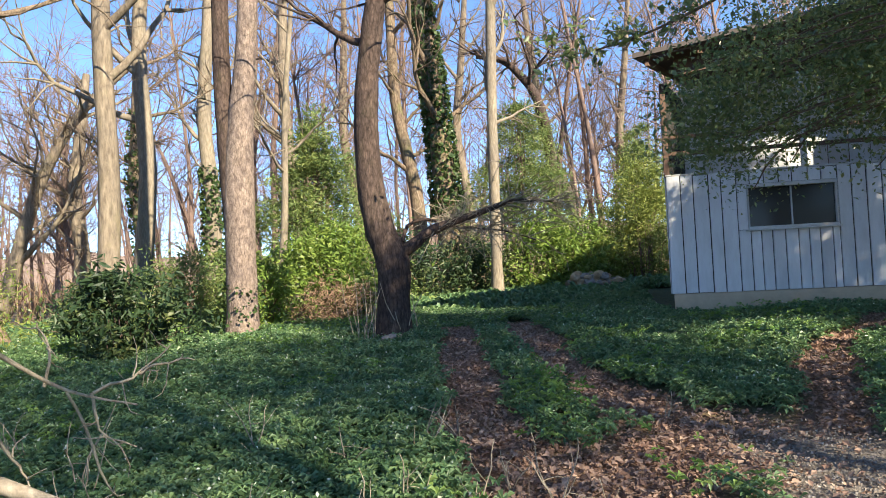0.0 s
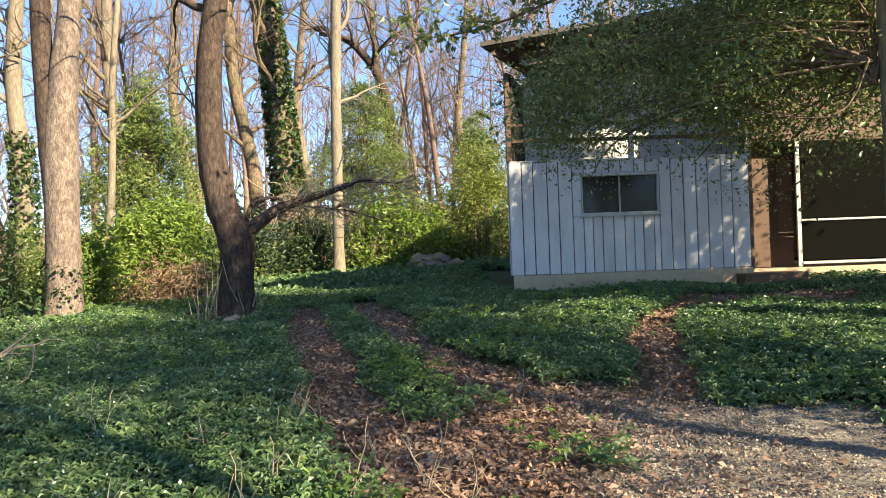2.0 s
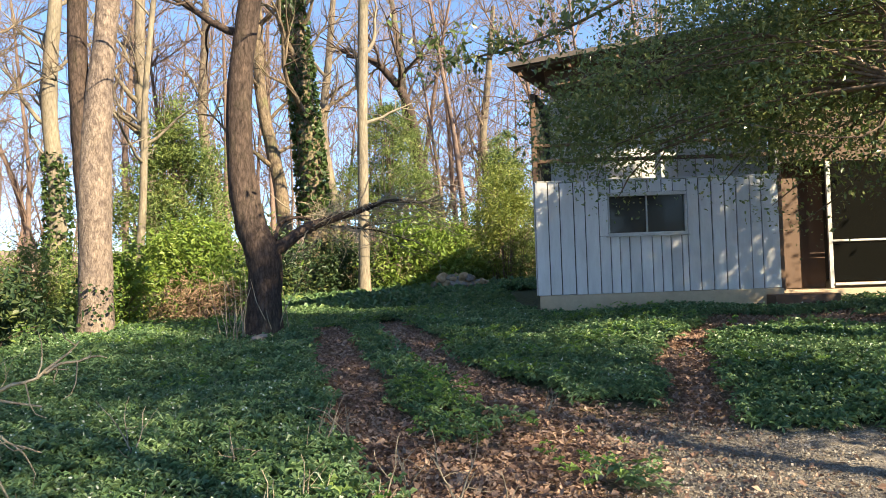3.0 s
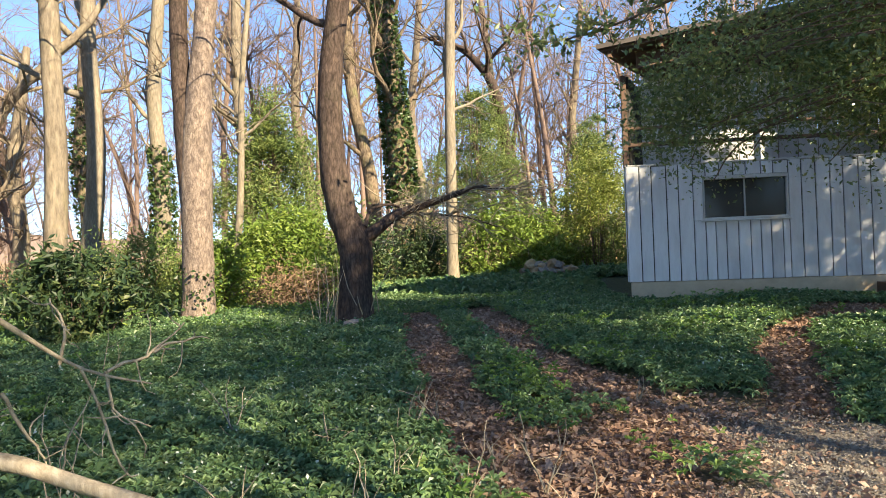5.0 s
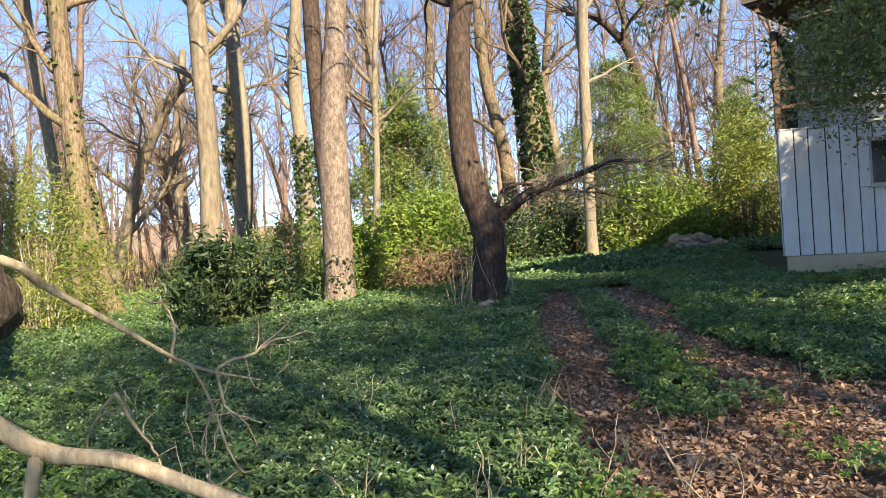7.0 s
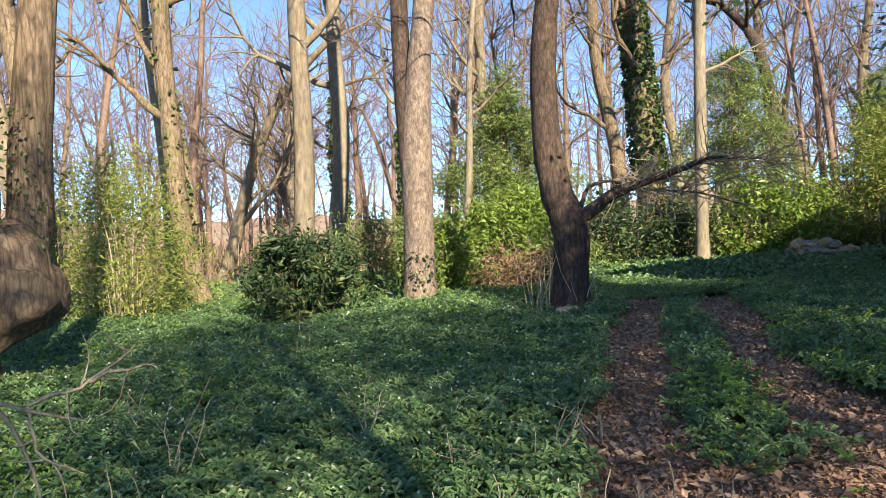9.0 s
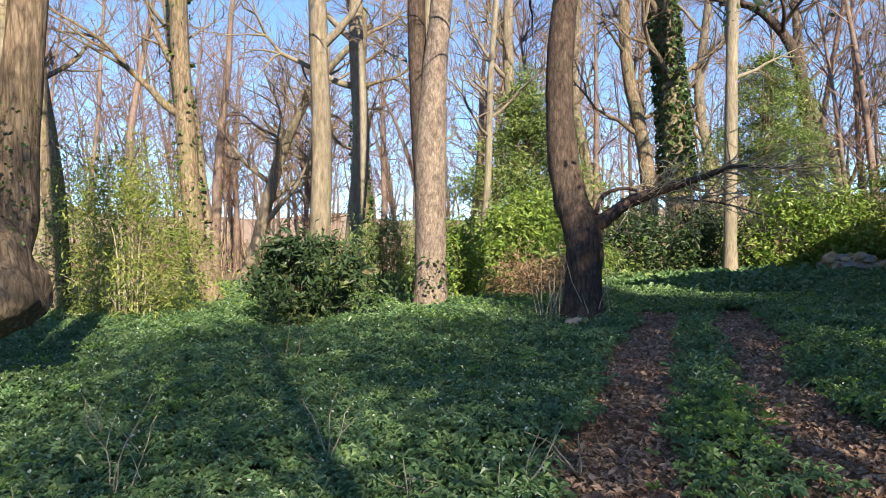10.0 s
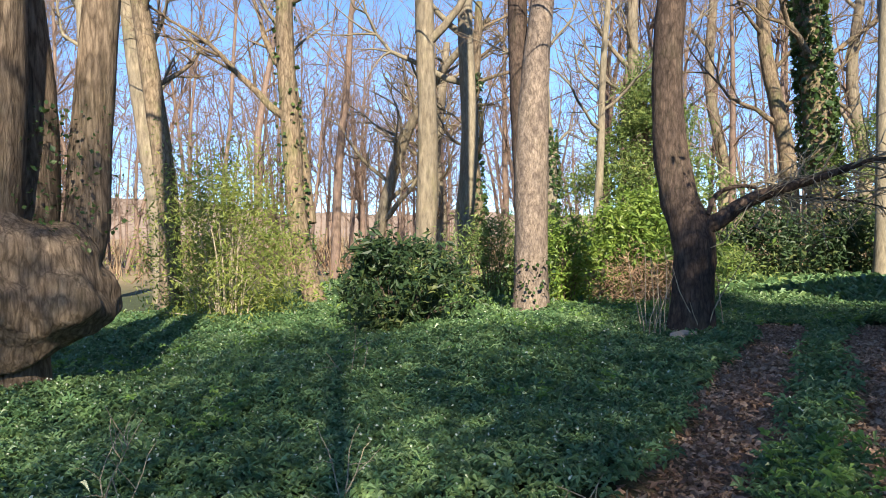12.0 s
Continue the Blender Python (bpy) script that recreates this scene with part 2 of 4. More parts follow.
class Tubes:
    """Collects tapered tubes into one mesh."""
    def __init__(self):
        self.v, self.f, self.n = [], [], 0

    def add(self, pts, rad, sides=8, lump=0.0):
        pts, rad = np.asarray(pts, float), np.asarray(rad, float)
        k = len(pts)
        tan = np.gradient(pts, axis=0)
        tan /= np.linalg.norm(tan, axis=1, keepdims=True) + 1e-9
        ref = np.array([0.0, 0.0, 1.0]) if abs(tan[0][2]) < 0.9 else np.array([1.0, 0.0, 0.0])
        u = np.cross(tan, ref)
        u /= np.linalg.norm(u, axis=1, keepdims=True) + 1e-9
        w = np.cross(tan, u)
        ang = np.arange(sides) * 2 * np.pi / sides
        r = rad[:, None] * np.ones((k, sides))
        if lump:
            r = r * (1 + lump * rng.normal(size=(k, sides)))
        ring = pts[:, None, :] + r[..., None] * (np.cos(ang)[None, :, None] * u[:, None, :] + np.sin(ang)[None, :, None] * w[:, None, :])
        i, j = np.meshgrid(np.arange(k - 1), np.arange(sides), indexing="ij")
        jn = (j + 1) % sides
        q = np.stack([i * sides + j, (i + 1) * sides + j, (i + 1) * sides + jn, i * sides + jn], -1).reshape(-1, 4) + self.n
        self.v.append(ring.reshape(-1, 3))
        self.f.append(q)
        self.n += k * sides

    def add_many(self, pts, r0, r1, sides=3):
        """Many thin tubes at once: pts (m, k, 3), radii from r0 (m,) to r1."""
        m, k = pts.shape[:2]
        tan = np.gradient(pts, axis=1)
        tan /= np.linalg.norm(tan, axis=2, keepdims=True) + 1e-9
        ref = np.where(np.abs(tan[:, :1, 2:]) < 0.9, np.array([0.0, 0.0, 1.0]), np.array([1.0, 0.0, 0.0]))
        u = np.cross(tan, np.broadcast_to(ref, tan.shape))
        u /= np.linalg.norm(u, axis=2, keepdims=True) + 1e-9
        w = np.cross(tan, u)
        f = np.linspace(0, 1, k)[None, :]
        rad = np.broadcast_to(np.asarray(r0, float), (m,))[:, None] * (1 - f) + r1 * f
        ang = np.arange(sides) * 2 * np.pi / sides
        ring = pts[:, :, None, :] + rad[:, :, None, None] * (np.cos(ang)[:, None] * u[:, :, None, :] + np.sin(ang)[:, None] * w[:, :, None, :])
        b, i, j = np.meshgrid(np.arange(m), np.arange(k - 1), np.arange(sides), indexing="ij")
        o = b * k * sides
        jn = (j + 1) % sides
        q = np.stack([o + i * sides + j, o + (i + 1) * sides + j, o + (i + 1) * sides + jn, o + i * sides + jn], -1).reshape(-1, 4) + self.n
        self.v.append(ring.reshape(-1, 3))
        self.f.append(q)
        self.n += m * k * sides

    def mesh(self, name, mat, parent=None, label=""):
        return from_arrays(name, np.concatenate(self.v), [np.concatenate(self.f)], mat, parent, True, label)


def smooth_path(ctrl, n):
    """A smooth line of n points through the control points."""
    c = np.asarray(ctrl, float)
    s = np.linspace(0, len(c) - 1, n)
    i = np.clip(s.astype(int), 0, len(c) - 2)
    f = (s - i)[:, None]
    p0, p1, p2, p3 = c[np.clip(i - 1, 0, None)], c[i], c[i + 1], c[np.clip(i + 2, None, len(c) - 1)]
    return 0.5 * (2 * p1 + (p2 - p0) * f + (2 * p0 - 5 * p1 + 4 * p2 - p3) * f ** 2 + (3 * p1 - p0 - 3 * p2 + p3) * f ** 3)


def wander(start, d, length, n, bend=0.15, lift=0.05):
    pts, p, d = [np.array(start, float)], np.array(start, float), np.array(d, float)
    for _ in range(n - 1):
        d = d + rng.normal(size=3) * bend + np.array([0, 0, lift])
        d /= np.linalg.norm(d)
        p = p + d * length / (n - 1)
        pts.append(p)
    return np.array(pts)


def wander_many(start, d, length, n, bend=0.2, lift=0.05):
    """Wandering lines from many starts at once: (m, n, 3)."""
    p, d = np.array(start, float), np.array(d, float)
    d /= np.linalg.norm(d, axis=1, keepdims=True) + 1e-9
    step = (np.broadcast_to(length, (len(p),)) / (n - 1))[:, None]
    pts = [p]
    for _ in range(n - 1):
        d = d + rng.normal(size=d.shape) * bend + np.array([0, 0, lift])
        d /= np.linalg.norm(d, axis=1, keepdims=True)
        p = p + d * step
        pts.append(p)
    return np.stack(pts, 1)


def offshoots(lines, per, spread, first=1):
    """Starts and directions of side shoots: per of them on each line, with the parent line's number."""
    m, k = lines.shape[:2]
    par = np.repeat(np.arange(m), per)
    j = rng.integers(first, k, len(par))
    d = lines[par, j] - lines[par, j - 1]
    d /= np.linalg.norm(d, axis=1, keepdims=True) + 1e-9
    return lines[par, j], d + rng.normal(size=d.shape) * spread, par


def leaf_faces(centers, size, spread=0.35, flat=0.0, aspect=0.5):
    """A folded leaf of four corners, two triangles, at each centre."""
    n = len(centers)
    a = rng.normal(size=(n, 3))
    a[:, 2] *= 1 - flat
    a /= np.linalg.norm(a, axis=1, keepdims=True)
    up = rng.normal(size=(n, 3)) * (1 - flat) + np.array([0, 0, 1.0])
    b = np.cross(a, up)
    b /= np.linalg.norm(b, axis=1, keepdims=True) + 1e-9
    c = np.cross(b, a)
    s = (size * (1 + spread * rng.normal(size=n)).clip(0.4, 1.8))[:, None]
    v = np.stack([centers - a * s * 0.5, centers + b * s * aspect * 0.5 + c * s * 0.1, centers + a * s * 0.5, centers - b * s * aspect * 0.5 + c * s * 0.1], 1).reshape(-1, 3)
    k = np.arange(n)[:, None] * 4
    return v, np.concatenate([k + np.array([0, 1, 2]), k + np.array([0, 2, 3])])


def foliage(name, centers, size, mat, parent, flat=0.0, aspect=0.5, label=""):
    v, f = leaf_faces(np.asarray(centers), size, 0.35, flat, aspect)
    return from_arrays(name, v, [f], mat, parent, False, label)


# ---- ground ----
SPOTS = [(0, 0, .2), (.9, 1.9, .34), (-2, 4, .48), (.8, 6.3, .55), (1.1, 7.2, .6), (3.3, 6.6, .68), (-.8, 10.5, .68), (-3.3, 12, .7),
         (3.4, 11, .74), (7.2, 10.3, .78), (5.3, 10.7, .76), (1.4, 19.6, .84), (3.8, 20.4, 1.0), (-7.3, 12, .68), (-4.5, 5.9, .55), (5, 5.5, .75), (-30, 40, .3),
         (0, 60, .8), (30, 40, 1.2), (0, -20, 0), (-25, 5, .2), (20, 0, .5), (2.5, 4, .36), (-8, 25, .6), (-15, 60, .3)]
SP = np.array(SPOTS)


def height(x, y):
    x, y = np.asarray(x, float), np.asarray(y, float)
    d2 = (x[..., None] - SP[:, 0]) ** 2 + (y[..., None] - SP[:, 1]) ** 2
    w = 1 / (d2 + 2.0) ** 1.7
    z = (w * SP[:, 2]).sum(-1) / w.sum(-1)
    r = np.hypot(x, y)
    return z + 0.03 * np.sin(x * 1.7 + 0.6 * y) * np.cos(y * 1.3) + np.clip(r - 70, 0, None) * 0.035


def near_line(x, y, line):
    best = np.full(np.shape(x), 1e9)
    for (x0, y0), (x1, y1) in zip(line[:-1], line[1:]):
        dx, dy = x1 - x0, y1 - y0
        t = np.clip(((x - x0) * dx + (y - y0) * dy) / (dx * dx + dy * dy), 0, 1)
        best = np.minimum(best, np.hypot(x - x0 - t * dx, y - y0 - t * dy))
    return best


RUT_1 = TRACKS[0]
RUT_2 = TRACKS[1]
SIDE = TRACKS[2]


def wob(x, y):
    return 0.12 * np.sin(3.1 * x + 1.7 * y) + 0.09 * np.sin(5.3 * y - 2.2 * x) + 0.06 * np.sin(11 * x + 7 * y)


def litter_at(x, y):
    """How far dead leaves cover the ground: 0 to 1."""
    k = wob(x, y)
    d = np.minimum(near_line(x, y, RUT_1) / 0.32, near_line(x, y, RUT_2) / 0.32)
    d = np.minimum(d, near_line(x, y, SIDE) / 0.27)
    d = np.minimum(d, np.hypot((x - 1.35) / 1.05, (y - 4.4) / 0.95))
    d = np.minimum(d, np.hypot((x - 1.7) / 0.7, (y - 2.9) / 0.8))
    d = np.minimum(d, np.hypot((x - 0.95) / 0.65, (y - 3.8) / 0.8))
    d = np.minimum(d, np.hypot((x - 6.2) / 1.6, (y - 8.6) / 1.0))
    return np.clip((1.45 + 1.4 * k - d) / 1.0, 0, 1)


def gravel_at(x, y):
    return np.clip((1.1 + wob(x, y) - np.hypot((x - 2.5) / 1.25, (y - 3.2) / 1.55)) / 0.35, 0, 1)


def axis(lo, a, b, hi, step):
    mid = np.arange(a, b, step)
    out = b + np.cumsum(step * 1.13 ** np.arange(1, 90))
    back = a - np.cumsum(step * 1.13 ** np.arange(1, 90))
    return np.concatenate([back[back > lo][::-1], mid, out[out < hi]])


gx, gy = np.meshgrid(axis(-900, -9, 9, 900, 0.09), axis(-900, 0, 21, 900, 0.09))
gz = height(gx, gy)
lit_g = litter_at(gx, gy)
near_g = np.exp(-(np.clip(np.hypot(gx, gy - 8) - 9, 0, None) / 4) ** 2)
gz = gz - 0.04 * lit_g * near_g + 0.012 * np.sin(gx * 23 + 3 * np.sin(gy * 9)) * np.sin(gy * 19) * near_g
ny, nx = gx.shape
idx = np.arange(ny * nx).reshape(ny, nx)
quads = np.stack([idx[:-1, :-1], idx[:-1, 1:], idx[1:, 1:], idx[1:, :-1]], -1).reshape(-1, 4)
ground = from_arrays("ground", np.stack([gx, gy, gz], -1).reshape(-1, 3), [quads], GROUND)
tagged(ground, "woodland ground with soil, leaf litter ruts and gravel", "ground", kind="structure")
far_g = np.clip((np.hypot(gx, gy - 8) - 13) / 12, 0, 1)
col = ground.data.color_attributes.new("cover", "FLOAT_COLOR", "POINT")
col.data.foreach_set("color", np.stack([lit_g, gravel_at(gx, gy), far_g, np.ones_like(gx)], -1).astype(np.float32).ravel())

# ---- house ----
HX, HY, HT = 3.45, 11.22, -10.7
HM = pose(HX, HY, 0, 0, 0, HT)          # x along the front, y into the house


def box(bm, x0, x1, y0, y1, z0, z1, bevel=0.0):
    m = Matrix.Translation(((x0 + x1) / 2, (y0 + y1) / 2, (z0 + z1) / 2)) @ Matrix.Diagonal((x1 - x0, y1 - y0, z1 - z0, 1))
    r = bmesh.ops.create_cube(bm, size=1, matrix=m)
    if bevel:
        bmesh.ops.bevel(bm, geom=[ed for ed in bm.edges if all(v in set(r["verts"]) for v in ed.verts)], offset=bevel, segments=1, affect="EDGES")
    return bm


def splay(bm):
    """The side wall leans away from square to the front."""
    for v in bm.verts:
        v.co.x += 0.3 * max(0.0, v.co.y - 0.15)
    return bm


def slab(name, dims, mat, parent, label="", bevel=0.006):
    return part(name, splay(box(bmesh.new(), *dims, bevel)), mat, parent, label)


house = thing("house", "weathered white board-sided house on a concrete footing", "house")
house.matrix_world = HM
Z0, ZS, ZT = 0.62, 1.08, 2.86
slab("foundation", (0.03, 3.9, 0.0, 7.0, Z0 - 0.4, ZS - 0.005), CONCRETE, house, "buff concrete footing", 0.01)
slab("foundation", (3.902, 10.0, 0.25, 7.0, Z0 - 0.4, ZS - 0.06), CONCRETE, house, "buff concrete porch footing", 0.01)
# wall behind the boards, round the window hole
WU0, WU1, WZ0, WZ1 = 1.165, 2.385, 2.02, 2.62
wall_bm = bmesh.new()
for d in ((0.02, WU0, 0.03, 0.13, ZS, ZT), (WU1, 3.86, 0.03, 0.13, ZS, ZT), (WU0, WU1, 0.03, 0.13, ZS, WZ0), (WU0, WU1, 0.03, 0.13, WZ1, ZT), (0.02, 0.12, 0.132, 7.0, ZS, 4.3)):
    box(wall_bm, *d)
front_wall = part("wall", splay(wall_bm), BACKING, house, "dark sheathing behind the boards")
edges = [0.0]
while edges[-1] < 3.8:
    edges.append(edges[-1] + (0.2 + 0.022 * math.sin(len(edges) * 2.7)))
edges[-1] = 3.87
for u0, u1 in zip(edges[:-1], edges[1:]):
    a0, a1 = u0 + 0.008, u1 - 0.008
    jit = 0.004 * math.sin(u0 * 37)
    zt = ZT + 0.01 * math.sin(u0 * 11)
    over = a1 > WU0 - 0.014 and a0 < WU1 + 0.014
    if not over:
        slab("board", (a0, a1, 0.003 + jit, 0.028, ZS + jit, zt), WHITE_BOARD, front_wall, bevel=0.004)
    else:
        slab("board", (a0, a1, 0.003 + jit, 0.028, WZ1 + 0.05, zt), WHITE_BOARD, front_wall, bevel=0.004)
over_edges = [u for u0, u1 in zip(edges[:-1], edges[1:]) if u1 - 0.006 > WU0 - 0.014 and u0 + 0.006 < WU1 + 0.014 for u in (u0, u1)]
for u0, u1 in ((over_edges[0], WU0 - 0.014), (WU1 + 0.014, over_edges[-1])):
    slab("board", (u0 + 0.006, u1 - 0.002, 0.002, 0.028, WZ0 - 0.03, WZ1 + 0.045), WHITE_BOARD, front_wall, bevel=0.003)
k = over_edges[0]
while k < over_edges[-1] - 0.03:                   # narrower boards under the window
    w = 0.165 + 0.02 * math.sin(k * 9)
    slab("board", (k + 0.007, min(k + w, over_edges[-1]) - 0.007, 0.001, 0.028, ZS, WZ0 - 0.035), WHITE_BOARD, front_wall, bevel=0.004)
    k += w
for n in range(9):                      # side wall boards
    slab("board", (0.0, 0.018, 0.14 + n * 0.3, 0.14 + n * 0.3 + 0.29, ZS, 4.2), WHITE_BOARD, front_wall, bevel=0.004)
window = new("window")
window.parent = house
tagged(window, "two-pane sliding window with dark glass")
for d in ((WU0 - 0.014, WU1 + 0.014, -0.02, 0.05, WZ0 - 0.03, WZ0 + 0.01), (WU0 - 0.014, WU1 + 0.014, -0.012, 0.05, WZ1 - 0.01, WZ1 + 0.045),
          (WU0 - 0.014, WU0 + 0.012, -0.01, 0.05, WZ0 + 0.012, WZ1 - 0.012), (WU1 - 0.012, WU1 + 0.014, -0.01, 0.05, WZ0 + 0.012, WZ1 - 0.012)):
    slab("frame", d, WHITE_TRIM, window)
slab("mullion", ((WU0 + WU1) / 2 - 0.01, (WU0 + WU1) / 2 + 0.01, 0.02, 0.06, WZ0 + 0.012, WZ1 - 0.012), WHITE_TRIM, window, "thin grey metal bar", 0.003)
slab("pane", (WU0 + 0.013, (WU0 + WU1) / 2 - 0.011, 0.07, 0.076, WZ0 + 0.012, WZ1 - 0.012), GLASS, window, bevel=0)
slab("pane", ((WU0 + WU1) / 2 + 0.011, WU1 - 0.013, 0.045, 0.051, WZ0 + 0.012, WZ1 - 0.012), GLASS, window, bevel=0)
slab("sill", (WU0 - 0.05, WU1 + 0.05, -0.045, 0.02, WZ0 - 0.055, WZ0 - 0.031), WHITE_TRIM, window)
# open loft over the boards: posts, rails, set-back wall
for u in (0.03, 2.0, 3.9):
    slab("post", (u - 0.04, u + 0.04, 0.035, 0.115, ZT + 0.002, 4.3), BROWN_BOARD if u < 1 else WHITE_TRIM, house)
slab("rail", (0.07, 3.86, 0.05, 0.1, ZT + 0.32, ZT + 0.38), BROWN_BOARD, house)
slab("rail", (0.07, 3.86, 0.05, 0.1, ZT + 0.58, ZT + 0.63), BROWN_BOARD, house)
slab("top_plate", (0.0, 3.9, 0.0, 0.14, ZT + 0.004, ZT + 0.03), WHITE_TRIM, house)
for n in range(12):
    slab("upper_board", (0.13 + n * 0.32, 0.44 + n * 0.32, 1.3, 1.33, ZT, 4.5), WHITE_BOARD, house)
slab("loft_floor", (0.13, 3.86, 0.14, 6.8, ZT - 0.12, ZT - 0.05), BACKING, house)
# doorway bay and screened porch
slab("door", (3.95, 4.74, 0.6, 0.65, ZS - 0.05, 3.1), BROWN_BOARD, house, "brown wooden door in shade")
slab("side_panel", (3.874, 3.94, 0.035, 0.6, ZS - 0.05, 4.4), BROWN_BOARD, house)
slab("lintel", (3.95, 9.9, 0.32, 0.42, 3.1, 3.3), BROWN_BOARD, house)
# dark backing colour on this wall stands in for shade inside the porch
slab("porch_wall", (4.8, 9.9, 3.0, 3.1, ZS, 4.4), BACKING, house, "inner wall coloured dark for the porch shade")
slab("gable_wall", (9.9, 10.0, 0.3, 7.0, ZS - 0.055, 4.25), BROWN_BOARD, house)
slab("rear_wall", (0.1, 9.9, 6.9, 7.0, ZS, 4.3), BROWN_BOARD, house)
slab("upper_wall", (3.95, 9.9, 0.34, 0.42, 3.302, 4.4), BROWN_BOARD, house)
for u in (4.78, 6.6, 8.4):
    slab("post", (u - 0.035, u + 0.035, 0.3, 0.37, ZS - 0.05, 3.098), WHITE_TRIM, house, "chipped white porch post")
slab("sill_rail", (4.82, 9.88, 0.28, 0.36, ZS - 0.01, ZS + 0.03), WHITE_TRIM, house)
slab("porch_rail", (4.82, 9.88, 0.31, 0.36, ZS + 0.7, ZS + 0.735), WHITE_TRIM, house)
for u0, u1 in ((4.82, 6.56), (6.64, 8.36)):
    slab("screen", (u0, u1, 0.335, 0.34, ZS + 0.76, 3.09), SCREEN, house, "insect screen coloured near black for porch shade", 0)
    slab("screen", (u0, u1, 0.335, 0.34, ZS + 0.06, ZS + 0.67), SCREEN, house, "insect screen coloured near black for porch shade", 0)
slab("porch_step", (3.6, 4.6, -0.35, 0.2, Z0 - 0.1, ZS - 0.1), BROWN_BOARD, house)
# low-sloped roof with a flat ridge over the middle of the front
roof = new("roof")
roof.parent = house
tagged(roof, "dark low-pitched roof with wide brown eaves")
SLOPE = 0.15


RIDGE = 4.0


def roof_piece(name, u0, u1, y0, y1, zb, th, mat, label=""):
    bm = bmesh.new()
    for p, q in ((u0, min(u1, RIDGE)), (max(u0, RIDGE), u1)):
        if q > p:
            box(bm, p, q, y0, y1, zb, zb + th)
    bmesh.ops.remove_doubles(bm, verts=bm.verts, dist=0.0005)
    for v in bm.verts:
        v.co.z += (RIDGE + 0.4 - abs(v.co.x - RIDGE)) * SLOPE
        v.co.x += 0.5 * (v.co.y + 0.6)
    return part(name, bm, mat, roof, label)


roof_piece("shingles", -0.42, 10.4, -0.62, 7.4, 4.56, 0.07, ROOF_MAT)
roof_piece("soffit", -0.38, 10.3, -0.56, 7.3, 4.525, 0.033, BROWN_BOARD)
roof_piece("fascia", 0.0, 10.2, -0.2, -0.08, 4.28, 0.24, BROWN_BOARD, "dark brown eave beam")
for n in range(14):
    roof_piece("rafter", -0.3 + n * 0.75, -0.25 + n * 0.75, -0.5, 7.0, 4.44, 0.083, BROWN_BOARD)


# ---- trees ----
def bare_tree(name, base, ctrl, radii, mat, label, limbs=9, first=0.3, spread=0.9, size=1.0, levels=2, twig_mat=None, sides=12, rise=0.35, group="", extra=None, tall=6.0):
    """A leafless tree: trunk through the control offsets from its base, limbs and twigs."""
    bx, by = base
    z = float(height(bx, by)) - 0.12
    t = thing(name, label, "tree", group)
    t.location = (bx, by, z)
    path = smooth_path(ctrl, 26)
    rad = np.interp(np.linspace(0, 1, 26), np.linspace(0, 1, len(radii)), radii)
    rad[0] *= 1.35
    rad[1] *= 1.1
    tr = Tubes()
    tr.add(path, rad, sides, 0.035)
    for (i0, offs, rr) in (extra or []):
        p = smooth_path([path[i0]] + [path[i0] + np.array(o) for o in offs], 16)
        second = Tubes()
        second.add(p, np.linspace(rr[0], rr[1], 16), sides, 0.03)
        # the darker bark paints in the shade that lies on this stem
        second.mesh("second_stem", BARK_OAK, t, "second stem in darker bark for its shade")
    tr.mesh("trunk", mat, t)
    lb, tw = Tubes(), Tubes()
    for k in range(limbs):
        s = first + (1 - first) * (k + rng.random()) / limbs
        i = min(int(s * 25), 24)
        az = rng.random() * 2 * np.pi
        d = np.array([math.cos(az) * spread, math.sin(az) * spread, rise + 0.5 * rng.random()])
        d /= np.linalg.norm(d)
        ln = size * (1.5 + 2.2 * rng.random()) * (1.15 - 0.5 * s)
        r0 = min(rad[i] * 0.5, 0.02 + 0.02 * ln)
        p = wander(path[i], d, ln, 9, 0.16, 0.06)
        lb.add(p, np.linspace(r0, 0.008, 9), 6)
        st, d2, _ = offshoots(p[None], 8, 0.6, 2)
        q = wander_many(st, d2, ln * (0.25 + 0.35 * rng.random(len(st))), 6, 0.2, 0.05)
        lb.add_many(q, r0 * 0.32 + 0.003, 0.004, 4)
        st, d3, _ = offshoots(q, 7, 0.7)
        tw.add_many(wander_many(st, d3, ln * (0.12 + 0.2 * rng.random(len(st))), 4, 0.25, 0.04), 0.0055, 0.0022)
    if limbs:
        lb.mesh("crown", twig_mat or mat, t)
    if tw.n:
        tagged(tw.mesh("twig_work", twig_mat or TWIG, t), kind="stuff")
    return t, path, rad


def ivy_on(t, path, rad, lo, hi, count, size=0.09, fat=1.35):
    s = lo + (hi - lo) * rng.random(count)
    i = s * 25
    p = np.stack([np.interp(i, np.arange(26), path[:, k]) for k in range(3)], 1)
    r = np.interp(i, np.arange(26), rad) * fat * (0.95 + 0.3 * rng.random(count)) + 0.02
    a_ = rng.random(count) * 2 * np.pi
    p[:, 0] += np.cos(a_) * r
    p[:, 1] += np.sin(a_) * r
    foliage("ivy", p, size, IVY, t, aspect=0.8, label="dark green climbing ivy")


def up(h, dx=0.0, dy=0.0, sway=0.1, n=5):
    return [(dx * k / (n - 1) + (sway * math.sin(k * 2.1) if 0 < k else 0), dy * k / (n - 1), h * k / (n - 1)) for k in range(n)]


